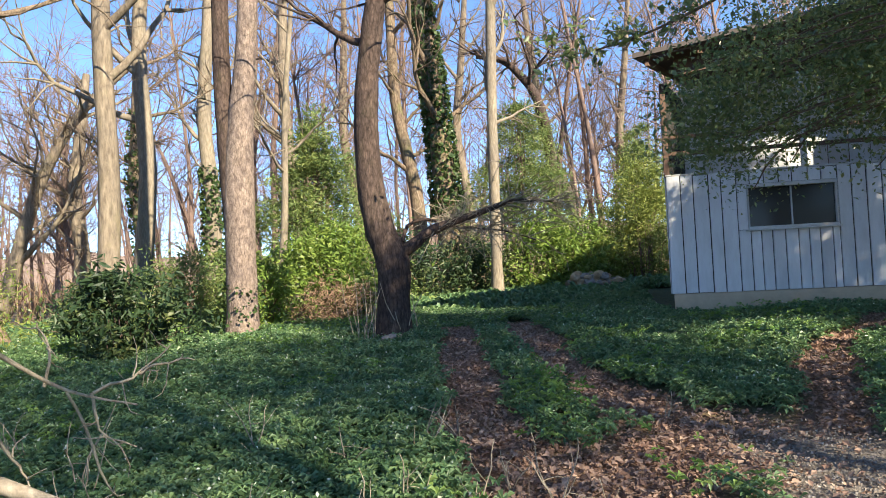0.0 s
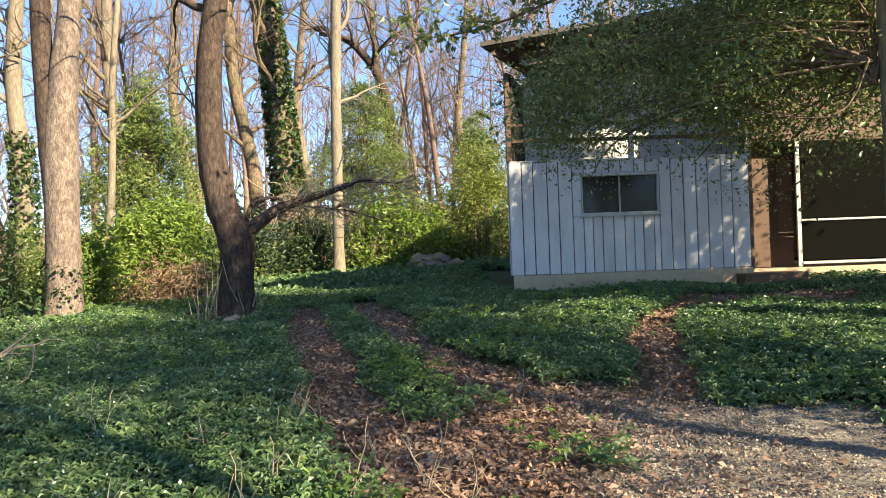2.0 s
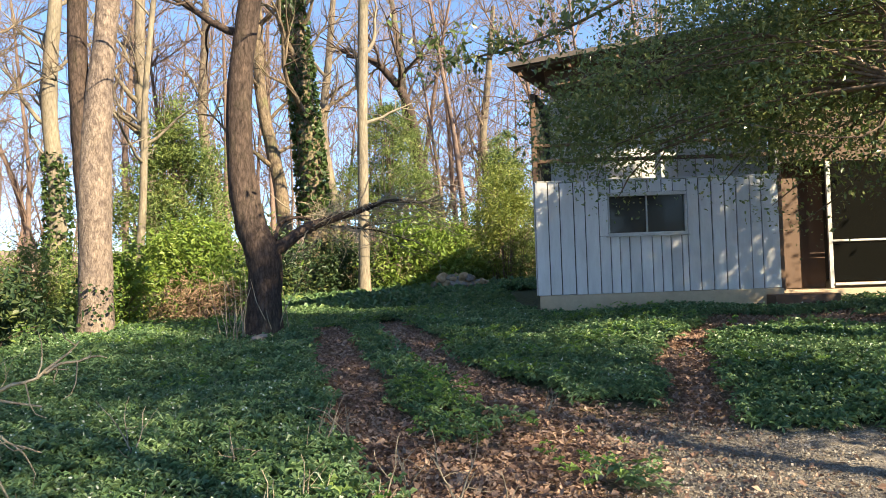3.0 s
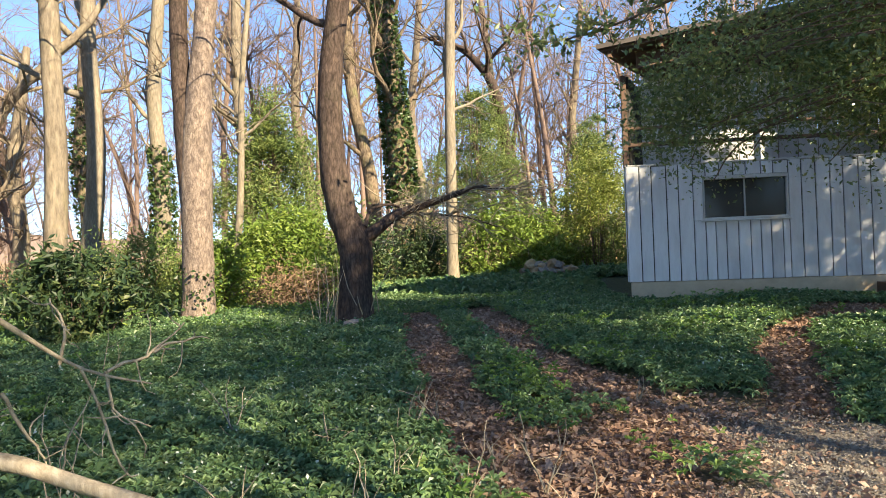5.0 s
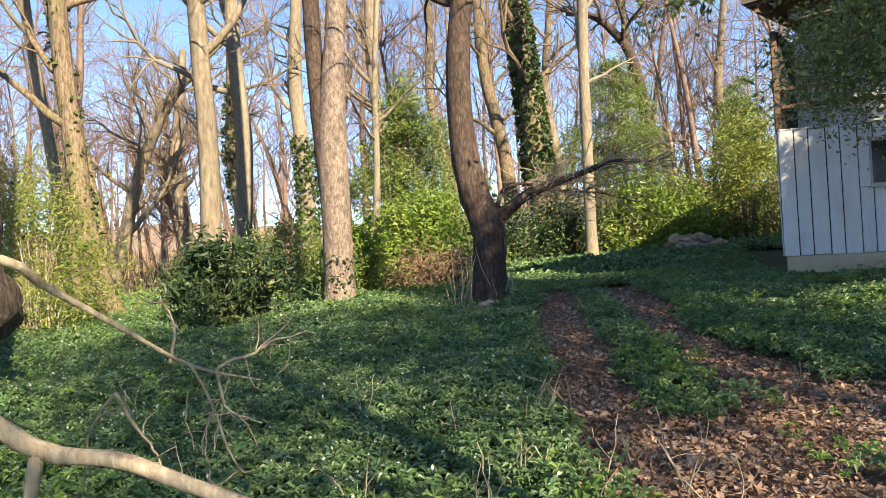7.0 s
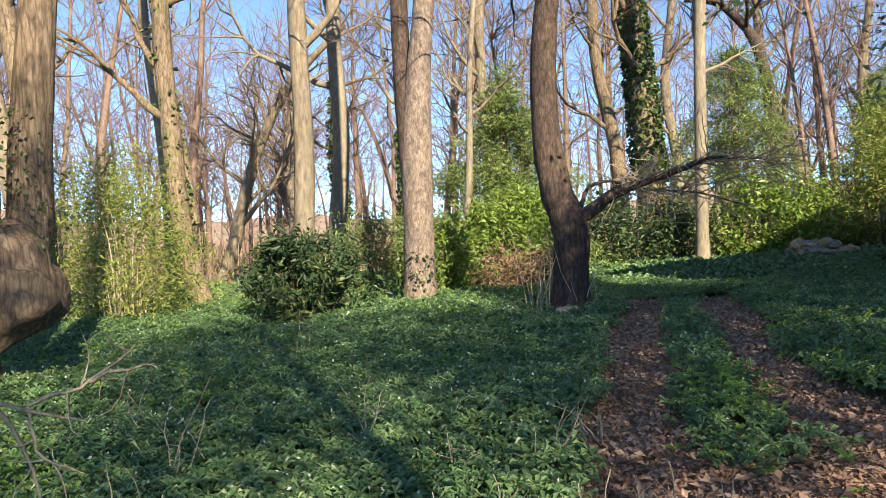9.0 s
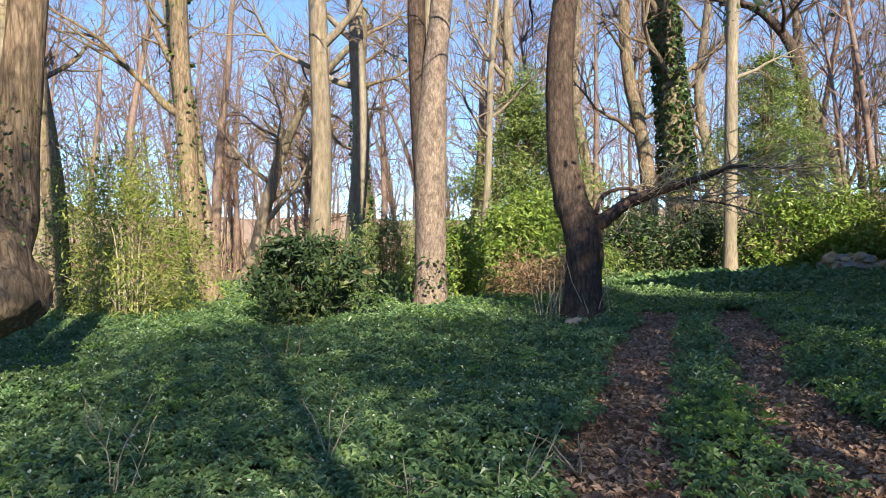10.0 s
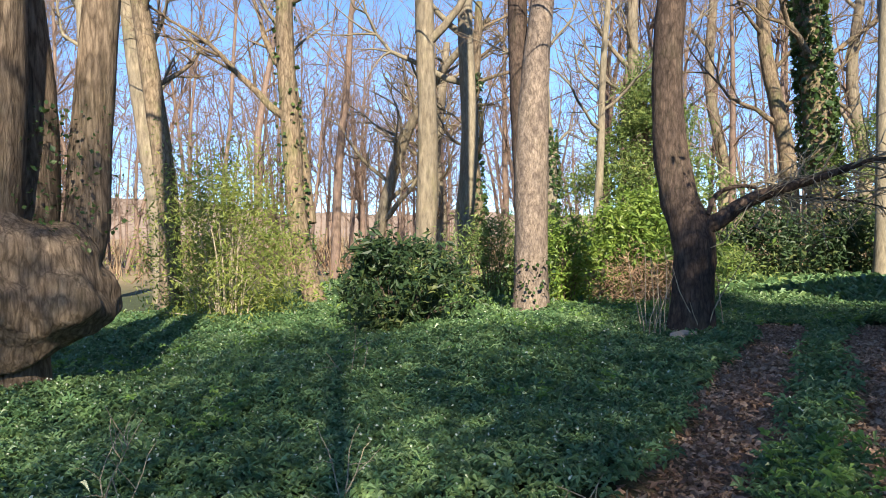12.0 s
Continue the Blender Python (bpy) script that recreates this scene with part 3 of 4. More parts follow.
# cherry with a low side limb
oak, oak_path, oak_rad = bare_tree("cherry_tree", (-0.78, 10.7), [(0.02, 0, 0), (0.06, 0, 0.8), (0.06, 0, 1.25), (-0.12, 0.05, 1.75), (-0.23, 0.1, 2.6), (-0.22, 0.1, 3.6), (-0.08, 0.1, 4.7), (0.1, 0.1, 5.6), (0.3, 0.2, 7.5)],
    [0.26, 0.24, 0.25, 0.22, 0.19, 0.175, 0.165, 0.15, 0.1], BARK_OAK, "dark-barked leaning cherry tree with a low side limb", limbs=5, first=0.68, size=1.0)
lt, tt = Tubes(), Tubes()
low = smooth_path([(0.08, 0, 1.32), (0.32, 0.0, 1.42), (0.62, 0.1, 1.64), (1.0, 0.15, 1.78), (1.5, 0.2, 1.93), (1.9, 0.3, 2.05), (2.5, 0.4, 2.02)], 22)
lt.add(low, np.linspace(0.11, 0.012, 22), 8, 0.04)
low2 = smooth_path([(0.22, 0, 1.5), (0.3, 0.2, 1.75), (0.6, 0.25, 1.83), (1.0, 0.35, 1.7), (1.7, 0.4, 1.62), (2.2, 0.4, 1.45)], 16)
lt.add(low2, np.linspace(0.035, 0.008, 16), 6)
for k in range(95):
    src = low if k % 3 else low2
    p = src[rng.integers(6, len(src))]
    q = wander(p, rng.normal(size=3) * np.array([1, 0.6, 0.5]) + np.array([0.9, 0.2, -0.1]), 0.35 + 0.7 * rng.random(), 7, 0.25, -0.02)
    tt.add(q, np.linspace(0.011, 0.0045, 7), 3)
    for _ in range(3):
        m = rng.integers(2, 6)
        tt.add(wander(q[m], rng.normal(size=3) + np.array([0.5, 0, 0]), 0.15 + 0.3 * rng.random(), 4, 0.3, 0), np.linspace(0.006, 0.003, 4), 3)
lt.mesh("low_limb", BARK_OAK, oak, "bent low limb reaching sideways")
tagged(tt.mesh("twig_work", DEADWOOD, oak, "fine bare twigs on the low limb"), kind="stuff")
shoots = Tubes()
for k in range(26):
    az = rng.random() * 6.28
    r = 0.28 + 0.25 * rng.random()
    p0 = (math.cos(az) * r - 0.1, math.sin(az) * r, 0.05)
    shoots.add(wander(p0, (rng.normal() * 0.12, rng.normal() * 0.12, 1), 0.5 + 0.7 * rng.random(), 7, 0.1, 0.05), np.linspace(0.009, 0.003, 7), 4)
tagged(shoots.mesh("shoot_work", DEADWOOD, oak, "thin pale shoots round the foot"), kind="stuff")

# twin-stemmed pine
pine, pp, pr = bare_tree("pine_tree", (-3.3, 12.1), [(0, 0, 0), (0.02, 0, 1.5), (0.05, 0, 3.0), (0.16, 0.0, 4.2), (0.28, 0.05, 5.6), (0.4, 0.1, 9), (0.5, 0.1, 13)], [0.27, 0.25, 0.24, 0.18, 0.165, 0.14, 0.1], BARK_PINE,
    "tall pine with two stems and flaky pinkish bark", limbs=6, first=0.75, size=1.2, extra=[(4, [(-0.1, 0.02, 0.9), (-0.17, 0.03, 2.0), (-0.2, 0.02, 3.4), (-0.12, 0, 7.5)], (0.2, 0.12))])
ivy_on(pine, pp, pr, 0.0, 0.12, 260, 0.07, 1.15)

pole, ppath, prad = bare_tree("slim_tree", (1.42, 19.65), [(0, 0, 0), (0.02, 0, 1), (0.1, 0, 5), (0.25, 0, 9), (0.4, 0, 14)], [0.22, 0.15, 0.14, 0.13, 0.09], BARK_PALE, "slim straight tree with pale smooth bark", limbs=8, first=0.45, size=0.9)
ivyt, ip, ir = bare_tree("ivy_clad_tree", (0.26, 22.4), [(0.1, 0, 0), (0, 0, 2.5), (-0.2, 0, 5.5), (-0.5, 0, 9), (-0.7, 0, 14)], [0.46, 0.36, 0.32, 0.29, 0.2], BARK_BROWN, "tall tree whose trunk is clad in ivy", limbs=12, first=0.45, size=1.6)
ivy_on(ivyt, ip, ir, 0.24, 1.0, 5200, 0.13, 1.15)
TREES = [
    ("beech_tree", (-6.75, 14.8), up(13, 0.35, 0, 0.08), [0.24, 0.2, 0.18, 0.16, 0.1], BARK_GREY, "tall beech with smooth grey-brown bark", 11, 0.4),
    ("ash_tree", (-6.75, 16.2), up(13, 0.7, 0.5, 0.18), [0.21, 0.19, 0.16, 0.14, 0.1], BARK_PALE, "crooked ash with mossy pale bark", 11, 0.35),
    ("ivied_ash", (-8.43, 20.6), up(8, 0.1, 0, 0.12), [0.22, 0.18, 0.16, 0.13, 0.1], BARK_BROWN, "broken-topped ash half covered in ivy", 8, 0.4),
    ("forked_ash", (-6.9, 21.8), up(12, 0.4, 0, 0.15), [0.27, 0.23, 0.21, 0.17, 0.1], BARK_PALE, "forked ash with an ivy-covered lower trunk", 13, 0.3),
    ("birch_sapling", (-3.45, 15.3), up(9, 0.75, 0, 0.05), [0.085, 0.075, 0.06, 0.05, 0.03], BARK_PALE, "slender pale sapling leaning sideways", 9, 0.3),
    ("maple_tree", (-5.0, 25.6), up(14, -0.2, 0, 0.12), [0.24, 0.2, 0.18, 0.16, 0.1], BARK_GREY, "straight maple with bare upper limbs", 12, 0.35),
    ("maple_tree", (-0.7, 26.3), up(14, -1.0, 0, 0.2), [0.28, 0.24, 0.2, 0.17, 0.1], BARK_BROWN, "leaning maple with brown bark", 12, 0.3),
    ("maple_tree", (-4.1, 36), up(16, -0.3, 0, 0.3), [0.3, 0.26, 0.22, 0.18, 0.1], BARK_GREY, "distant bare maple with a wavy trunk", 14, 0.25),
    ("locust_tree", (3.57, 22.5), [(0, 0, 0), (-.05, 0, 2.2), (-.15, 0, 4.5), (-.4, 0, 5.8), (-.8, 0.2, 6.6), (-1.4, .3, 7.2), (-2.2, .4, 7.4)], [0.2, 0.17, 0.16, 0.15, 0.12, 0.1, 0.06], BARK_OAK, "dark crooked locust with an arching limb", 9, 0.5),
    ("birch_tree", (-7.2, 11.9), [(0.1, 0, 0), (-.2, 0, .9), (-.38, 0, 1.9), (-.48, 0, 3.2), (-.6, 0, 5.2), (-.5, 0, 9), (-.4, 0, 12)], [0.2, 0.18, 0.17, 0.17, 0.155, 0.14, 0.1], BARK_BROWN, "leaning tree with rough sunlit brown bark", 8, 0.5),
    ("oak_tree", (-13.4, 27), up(9, 0.5, 0, 0.2), [0.32, 0.27, 0.25, 0.2, 0.12], BARK_GREY, "broad bare oak that forks low", 16, 0.25),
    ("leaning_oak", (-14.3, 23.6), [(0, 0, 0), (.5, 0, 1.3), (1.0, 0, 3), (1.7, 0, 4.8), (3.0, 0, 6.8), (5, 0, 8.5)], [0.28, 0.24, 0.21, 0.18, 0.14, 0.08], BARK_GREY, "bare grey oak leaning far over", 14, 0.3),
    ("poplar_tree", (-9.0, 10.4), [(0, 0, 0), (-.05, 0, 2), (-.5, 0, 4.5), (-.9, 0, 7), (-1.2, 0, 12)], [0.2, 0.17, 0.16, 0.14, 0.1], BARK_BROWN, "leaning poplar with rough bark", 8, 0.4),
    ("poplar_tree", (-11.2, 12.0), [(0.2, 0, 0), (0, 0, 2), (-.6, 0, 5), (-1.0, 0, 8), (-1.3, 0, 13)], [0.22, 0.2, 0.18, 0.15, 0.1], BARK_GREY, "leaning grey poplar in the wood", 9, 0.4),
    ("poplar_tree", (-12.6, 11.6), up(13, -0.3, 0, 0.1), [0.2, 0.18, 0.16, 0.14, 0.1], BARK_PALE, "straight pale poplar in the wood", 9, 0.4),
    ("poplar_tree", (-10.4, 15.5), up(13, -0.8, 0, 0.1), [0.14, 0.12, 0.11, 0.1, 0.07], BARK_PALE, "slim pale poplar in the wood", 9, 0.4),
    ("maple_tree", (6.5, 34), up(14, -2.5, 0, 0.3), [0.3, 0.26, 0.22, 0.16, 0.1], BARK_GREY, "bare maple fanning out behind the shrubs", 16, 0.15),
    ("maple_tree", (9.0, 36), up(14, 0.5, 0, 0.3), [0.28, 0.24, 0.2, 0.16, 0.1], BARK_GREY, "bare maple behind the house", 16, 0.15),
    ("maple_tree", (1.0, 33), up(14, 0.4, 0, 0.3), [0.26, 0.22, 0.2, 0.16, 0.1], BARK_GREY, "bare maple behind the ivy-clad tree", 14, 0.2),
]
made = []
for nm, base, ctrl, radii, mat, label, limbs, first in TREES:
    made.append(bare_tree(nm, base, ctrl, radii, mat, label, limbs, first, size=1.25 if limbs > 10 else 1.0, group="bare woodland trees"))
ivy_on(*made[2], 0.05, 0.75, 1100, 0.11, 1.2)
ivy_on(*made[3], 0.0, 0.38, 1500, 0.12, 1.2)
ivy_on(*made[9], 0.2, 0.7, 260, 0.08, 1.05)
# second stem of the birch tree
stem = Tubes()
stem.add(smooth_path([(-.3, .25, 1.6), (-.55, .3, 3.2), (-.85, .3, 5.0), (-1.15, .3, 8), (-1.2, .3, 12)], 20), np.linspace(0.13, 0.08, 20), 10, 0.03)
stem.mesh("second_stem", BARK_BROWN, made[9][0])

# swollen old maple with three stems
burl = thing("burl_tree", "old maple with a swollen burl and three stems", "tree")
bz = float(height(-4.75, 5.5))
burl.matrix_world = pose(-4.75, 5.5, bz, 0, 0, 56.8)
bt = Tubes()
bt.add(smooth_path([(-0.2, 0, -0.25), (-0.22, 0, 0.12), (-0.26, 0, 0.4), (-0.3, 0.05, 0.9), (-0.3, 0.05, 1.3)], 16), np.interp(np.linspace(0, 1, 16), [0, 0.15, 0.45, 1], [0.34, 0.24, 0.26, 0.34]), 20, 0.02)
for ctrl, r0, r1 in (([(-0.45, -0.1, 0.95), (-0.42, -0.1, 1.5), (-0.35, -0.12, 2.4), (-0.3, -0.1, 4.5), (-0.2, 0, 8)], 0.30, 0.17),
                     ([(-0.2, 0.15, 1.0), (-0.12, 0.25, 1.6), (-0.1, 0.3, 2.4), (-0.22, 0.3, 4.0), (-0.4, 0.4, 8)], 0.26, 0.12),
                     ([(0.15, 0.0, 0.95), (0.28, 0.05, 1.35), (0.32, 0.1, 2.0), (0.42, 0.1, 3.2), (0.55, 0.1, 5), (0.6, 0.1, 8)], 0.2, 0.12)):
    bt.add(smooth_path(ctrl, 24), np.linspace(r0, r1, 24), 14, 0.015)
bt.mesh("trunk", BARK_BURL, burl)
bm = bmesh.new()
bmesh.ops.create_icosphere(bm, subdivisions=5, radius=1)
for v in bm.verts:
    n1 = noise.noise(v.co * 1.7) * 0.16 + noise.noise(v.co * 6) * 0.03
    tap = 1 - 0.45 * max(0.0, -v.co.z) ** 1.5
    v.co.x, v.co.y = v.co.x * tap - 0.25 * (1 - tap), v.co.y * tap
    v.co = Vector((v.co.x * 0.85 - 0.27, v.co.y * 0.5 - 0.14, v.co.z * (0.55 if v.co.z < 0 else 0.6) + 0.84 - 0.14 * v.co.x)) + v.normal * n1
for f in bm.faces:
    f.smooth = True
part("burl", bm, BARK_BURL, burl, "bulging ridged burl over the foot")
lim = Tubes()
for k in range(6):
    p = wander((-0.2 + 0.15 * k, 0.1, 4.5 + 0.5 * k), (rng.normal(), rng.normal(), 1.2), 3, 9, 0.15, 0.05)
    lim.add(p, np.linspace(0.06, 0.01, 9), 6)
lim.mesh("crown", BARK_BURL, burl)
cnt = 420
ia = rng.random(cnt)
foliage("ivy", np.stack([0.05 + 0.35 * rng.normal(size=cnt) * 0.6, -0.32 + 0.1 * rng.normal(size=cnt) + 0.25 * ia, 1.15 + 1.2 * ia], 1), 0.035, IVY, burl, aspect=0.8, label="sparse small ivy leaves")


# ---- evergreen shrubs ----
def shrub(name, base, size, mat, leaf_size, count, label, cone=False, stems=10, clumps=60, stem_mat=None, flat=0.2, aspect=0.45, lift=0.0, category="shrub", tight=1.0):
    bx, by = base
    t = thing(name, label, category)
    t.location = (bx, by, float(height(bx, by)) - 0.05)
    sx, sy, sz = size
    st, cl = Tubes(), []
    for k in range(clumps):
        h = lift + (1 - lift) * (k + rng.random()) / clumps
        w = (1 - h) ** 0.6 * 1.05 if cone else (0.55 + 0.45 * math.sin(math.pi * min(h * 1.05, 1)))
        az = rng.random() * 6.283
        lobe = 1 + 0.22 * math.sin(3 * az + bx * 7) + 0.16 * math.sin(5 * az + by * 5 + h * 6)
        rr = rng.random() ** 0.42 * w * lobe * (0.7 + 0.45 * rng.random())
        c = np.array([math.cos(az) * rr * sx, math.sin(az) * rr * sy, h * sz * (0.9 + 0.14 * rng.random() + 0.1 * math.sin(2 * az + bx * 3)) - (0.12 * sz * rr * rr if cone else 0)])
        cl.append((c, (0.13 + 0.14 * rng.random()) * tight * min(sx, sz) * (1.0 * (1 - 0.6 * h) if cone else 1.2)))
        if k % max(1, clumps // (stems * 3)) == 0:
            st.add(smooth_path([(c[0] * 0.35, c[1] * 0.35, 0 if not cone else c[2] * 0.7), c * np.array([0.45, 0.45, 0.6 if not cone else 0.95]), c], 8), np.linspace(0.009 + 0.003 * sz, 0.003, 8), 5)
    if cone:
        st.add(up(sz * 0.95, 0, 0, 0.02), np.linspace(0.05 + 0.012 * sz, 0.01, 5), 7)
    tagged(st.mesh("stem_work", stem_mat or TWIG, t), kind="stuff")
    per = count // clumps
    pts = np.concatenate([c + rng.normal(size=(per, 3)) * r * np.array([1, 1, 0.55 if cone else 0.75]) * 0.75 for c, r in cl])
    pts = pts[pts[:, 2] > 0.02]
    foliage("foliage", pts, leaf_size, mat, t, flat, aspect)
    return t


shrub("rhododendron", (-4.3, 10.0), (0.84, 0.7, 1.22), RHODO, 0.115, 4200, "dark glossy rhododendron bush", clumps=60, stems=8, stem_mat=BARK_OAK, aspect=0.36, tight=0.78)
shrub("yew_bush", (-5.0, 14.4), (1.1, 0.8, 1.5), CONIFER, 0.09, 6500, "dark green yew bush behind the pine", aspect=0.25)
shrub("yew_bush", (-6.3, 13.6), (0.9, 0.7, 1.0), RHODO, 0.1, 3500, "low dark evergreen bush", aspect=0.4)
shrub("laurel_bush", (-2.2, 14.6), (1.15, 0.9, 1.9), LAUREL, 0.11, 9000, "bright green laurel bush in sun", aspect=0.4)
shrub("laurel_bush", (-3.4, 13.6), (0.7, 0.6, 1.4), LAUREL, 0.1, 3500, "bright green laurel beside the pine", aspect=0.35)
shrub("dry_shrub", (-1.9, 13.3), (0.85, 0.5, 0.8), BRUSH, 0.09, 2600, "tan half-bare shrub before the laurel", aspect=0.2)
shrub("cypress_tree", (-3.0, 17.8), (2.5, 1.6, 4.4), CONIFER, 0.1, 34000, "tall soft-green cypress behind the laurel", cone=True, clumps=200, aspect=0.3, category="tree")
shrub("hemlock_tree", (2.5, 22.0), (2.5, 1.8, 5.4), CONIFER, 0.1, 38000, "dense dark hemlock behind the slim tree", cone=True, clumps=230, aspect=0.25, category="tree")
shrub("hemlock_tree", (6.4, 23.5), (2.1, 1.7, 4.6), CONIFER, 0.1, 26000, "green hemlock with drooping tips", cone=True, clumps=170, aspect=0.25, category="tree")
shrub("laurel_bush", (3.2, 20.8), (1.4, 0.8, 1.9), LAUREL, 0.13, 6500, "green laurel under the hemlock", aspect=0.4)
shrub("laurel_bush", (1.0, 20.8), (1.2, 0.8, 1.5), RHODO, 0.13, 5000, "dark laurel behind the slim tree", aspect=0.4)
shrub("laurel_bush", (-0.9, 20.0), (1.4, 0.8, 1.6), RHODO, 0.13, 5500, "dark laurel beyond the cherry tree", aspect=0.4)
shrub("privet_bush", (5.8, 21.2), (1.5, 0.9, 3.3), WISPY, 0.11, 11000, "yellow-green privet beside the house", aspect=0.35)
shrub("privet_bush", (4.8, 22.0), (1.3, 0.8, 1.7), LAUREL, 0.12, 5000, "green privet behind the log pile", aspect=0.35)
shrub("privet_bush", (-6.9, 9.6), (1.35, 1.0, 2.1), WISPY, 0.065, 12000, "wispy yellow-green privet by the burl tree", clumps=110, stems=9, stem_mat=DEADWOOD, aspect=0.3)
shrub("privet_bush", (-8.3, 10.6), (1.3, 1.0, 2.7), WISPY, 0.065, 9000, "tall wispy privet among the trunks", clumps=120, stems=9, stem_mat=DEADWOOD, aspect=0.3)
shrub("spring_bush", (-4.9, 10.9), (0.9, 0.6, 0.7), LAUREL, 0.08, 2200, "low light-green bush beside the pine", aspect=0.4)

# ---- holly before the house ----
def holly(base, tall, reach, leaves_n, label, drop, toward, clumps=420, leaf_size=0.085, taper=0.6, loose=0.24):
    t = thing("holly_tree", label, "tree")
    bx, by = base
    t.location = (bx, by, float(height(bx, by)) - 0.1)
    tr = Tubes()
    tr.add(smooth_path([(0.28, 0, 0), (0.26, 0, 0.6), (0.2, 0, 1.6), (0.12, 0, 3), (0.1, 0.1, tall)], 20), np.interp(np.linspace(0, 1, 20), [0, 0.1, 0.4, 1], [0.24, 0.17, 0.15, 0.04]), 12, 0.03)
    tr.mesh("trunk", BARK_PALE, t)
    lb, cl = Tubes(), []
    for k in range(clumps):
        h = (k + rng.random()) / clumps
        az = rng.random() * 6.283
        w = reach * (1 - h) ** taper * (0.55 + 0.45 * rng.random())
        dx, dy = math.cos(az) * w, math.sin(az) * w
        stretch = 1 + 0.25 * (math.cos(az - toward))
        tip = np.array([dx * stretch, dy * stretch, drop + h * (tall - drop) + 0.3 * rng.normal() * 0.4])
        root = np.array([0, 0, min(tall * 0.95, tip[2] * 0.85 + 0.25)])
        cl.append(tip)
        if k % 4 == 0:
            m = (root + tip) / 2 + np.array([0, 0, 0.25])
            lb.add(smooth_path([root, m, tip], 8), np.linspace(0.013, 0.004, 8), 5)
            cl.append((m + tip) / 2)
    tagged(lb.mesh("bough_work", TWIG, t, "bare inner limbs"), kind="stuff")
    per = leaves_n // len(cl)
    pts = np.concatenate([c + rng.normal(size=(per, 3)) * np.array([loose, loose, loose * 0.55]) for c in cl])
    foliage("foliage", pts, leaf_size, HOLLY, t, 0.1, 0.5)
    return t


holly((5.12, 5.6), 7.4, 1.5, 26000, "large glossy dark-green holly before the house", 3.3, -0.6, 260, 0.06)
# low boughs of the same holly sweep across the house front
bough = scene.objects["holly_tree"]
bo, bc = Tubes(), []
for k in range(520):
    v = rng.normal(size=3)
    v *= rng.random() ** (1 / 3) / np.linalg.norm(v)
    tip = np.array([-0.75, 1.5, 3.5]) + v * np.array([2.5, 1.7, 1.75])
    if tip[2] > 2.8 + 0.75 * (tip[0] + 2.65):
        continue
    if tip[2] < 2.0 + 0.25 * abs(tip[0] + 0.6) - 0.5 * max(0, tip[0]):
        continue
    bc.append(tip)
    if k % 11 == 0:
        root = np.array([-0.05, 0.05, min(3.6, 1.4 + 0.5 * tip[2])])
        m = (root + tip) / 2 + rng.normal(size=3) * 0.2
        bo.add(smooth_path([root, m, tip], 9), np.linspace(0.012, 0.003, 9), 6)
for tip in ([-1.75, 3.0, 1.95], [-1.5, 2.9, 1.75], [-1.2, 2.6, 2.0], [0.4, 2.6, 1.6], [0.7, 2.4, 1.4], [-0.2, 2.7, 1.9]):
    bc.append(np.array(tip))
    bo.add(smooth_path([(-0.05, 0.1, 2.6), (np.array(tip) + np.array([0.3, -0.6, 0.5])), tip], 9), np.linspace(0.025, 0.005, 9), 5)
for k in range(270):                    # boughs that hang before the porch
    v = rng.normal(size=3)
    v *= rng.random() ** (1 / 3) / np.linalg.norm(v)
    tip = np.array([0.7, 1.6, 3.1]) + v * np.array([1.9, 1.3, 1.4])
    bc.append(tip)
    if k % 12 == 0:
        bo.add(smooth_path([(0, 0.05, 2.3), tip * np.array([0.5, 0.5, 1.0]) + np.array([0, 0, 0.3]), tip], 9), np.linspace(0.014, 0.004, 9), 6)
for k in range(48):                     # boughs over the corner of the house
    v = rng.normal(size=3)
    v *= rng.random() ** (1 / 3) / np.linalg.norm(v)
    tip = np.array([-2.1, 2.0, 2.4]) + v * np.array([0.6, 0.7, 0.5])
    bc.append(tip)
    if k % 6 == 0:
        bo.add(smooth_path([(0, 0.05, 2.5), tip * np.array([0.5, 0.5, 1.0]) + np.array([0, 0, 0.35]), tip], 9), np.linspace(0.02, 0.004, 9), 6)
tagged(bo.mesh("bough_work", TWIG, bough, "thin inner limbs of the low boughs"), kind="stuff")
foliage("foliage", np.concatenate([c + rng.normal(size=(85, 3)) * np.array([0.22, 0.22, 0.14]) for c in bc]), 0.052, HOLLY, bough, 0.1, 0.5)
# evergreens added out of view behind the walk, to shade path, cherry and house
holly((11.2, 3.0), 10.0, 2.3, 14000, "unseen dark holly added to shade the house front", 1.3, -0.6, 260, 0.16)
holly((5.9, 1.8), 7.8, 1.5, 14000, "unseen tall narrow holly added to shade the cherry tree", 1.8, 0.0, 200, 0.095, 0.6, 0.36)
holly((9.2, 5.3), 7.6, 2.8, 25000, "dark holly added out of view to shade the porch", 1.3, -0.6, 320, 0.11, 0.6, 0.34)
# unseen row, its crown height and density set for the half-shade on the ground
for x, y, h in ((6.6, -1.7, 9.6), (4.3, -2.9, 9.9), (2.2, -4.4, 10.6), (0.3, -5.9, 9.8), (-1.8, -7.3, 10.5), (-3.9, -8.6, 10)):
    holly((x, y), h - 1.1, 2.2, 9500 if x < 3 else 14000, "unseen thin-crowned holly added to dapple the foreground", 4.7, 0.0, 230, 0.095, 0.3, 0.42)

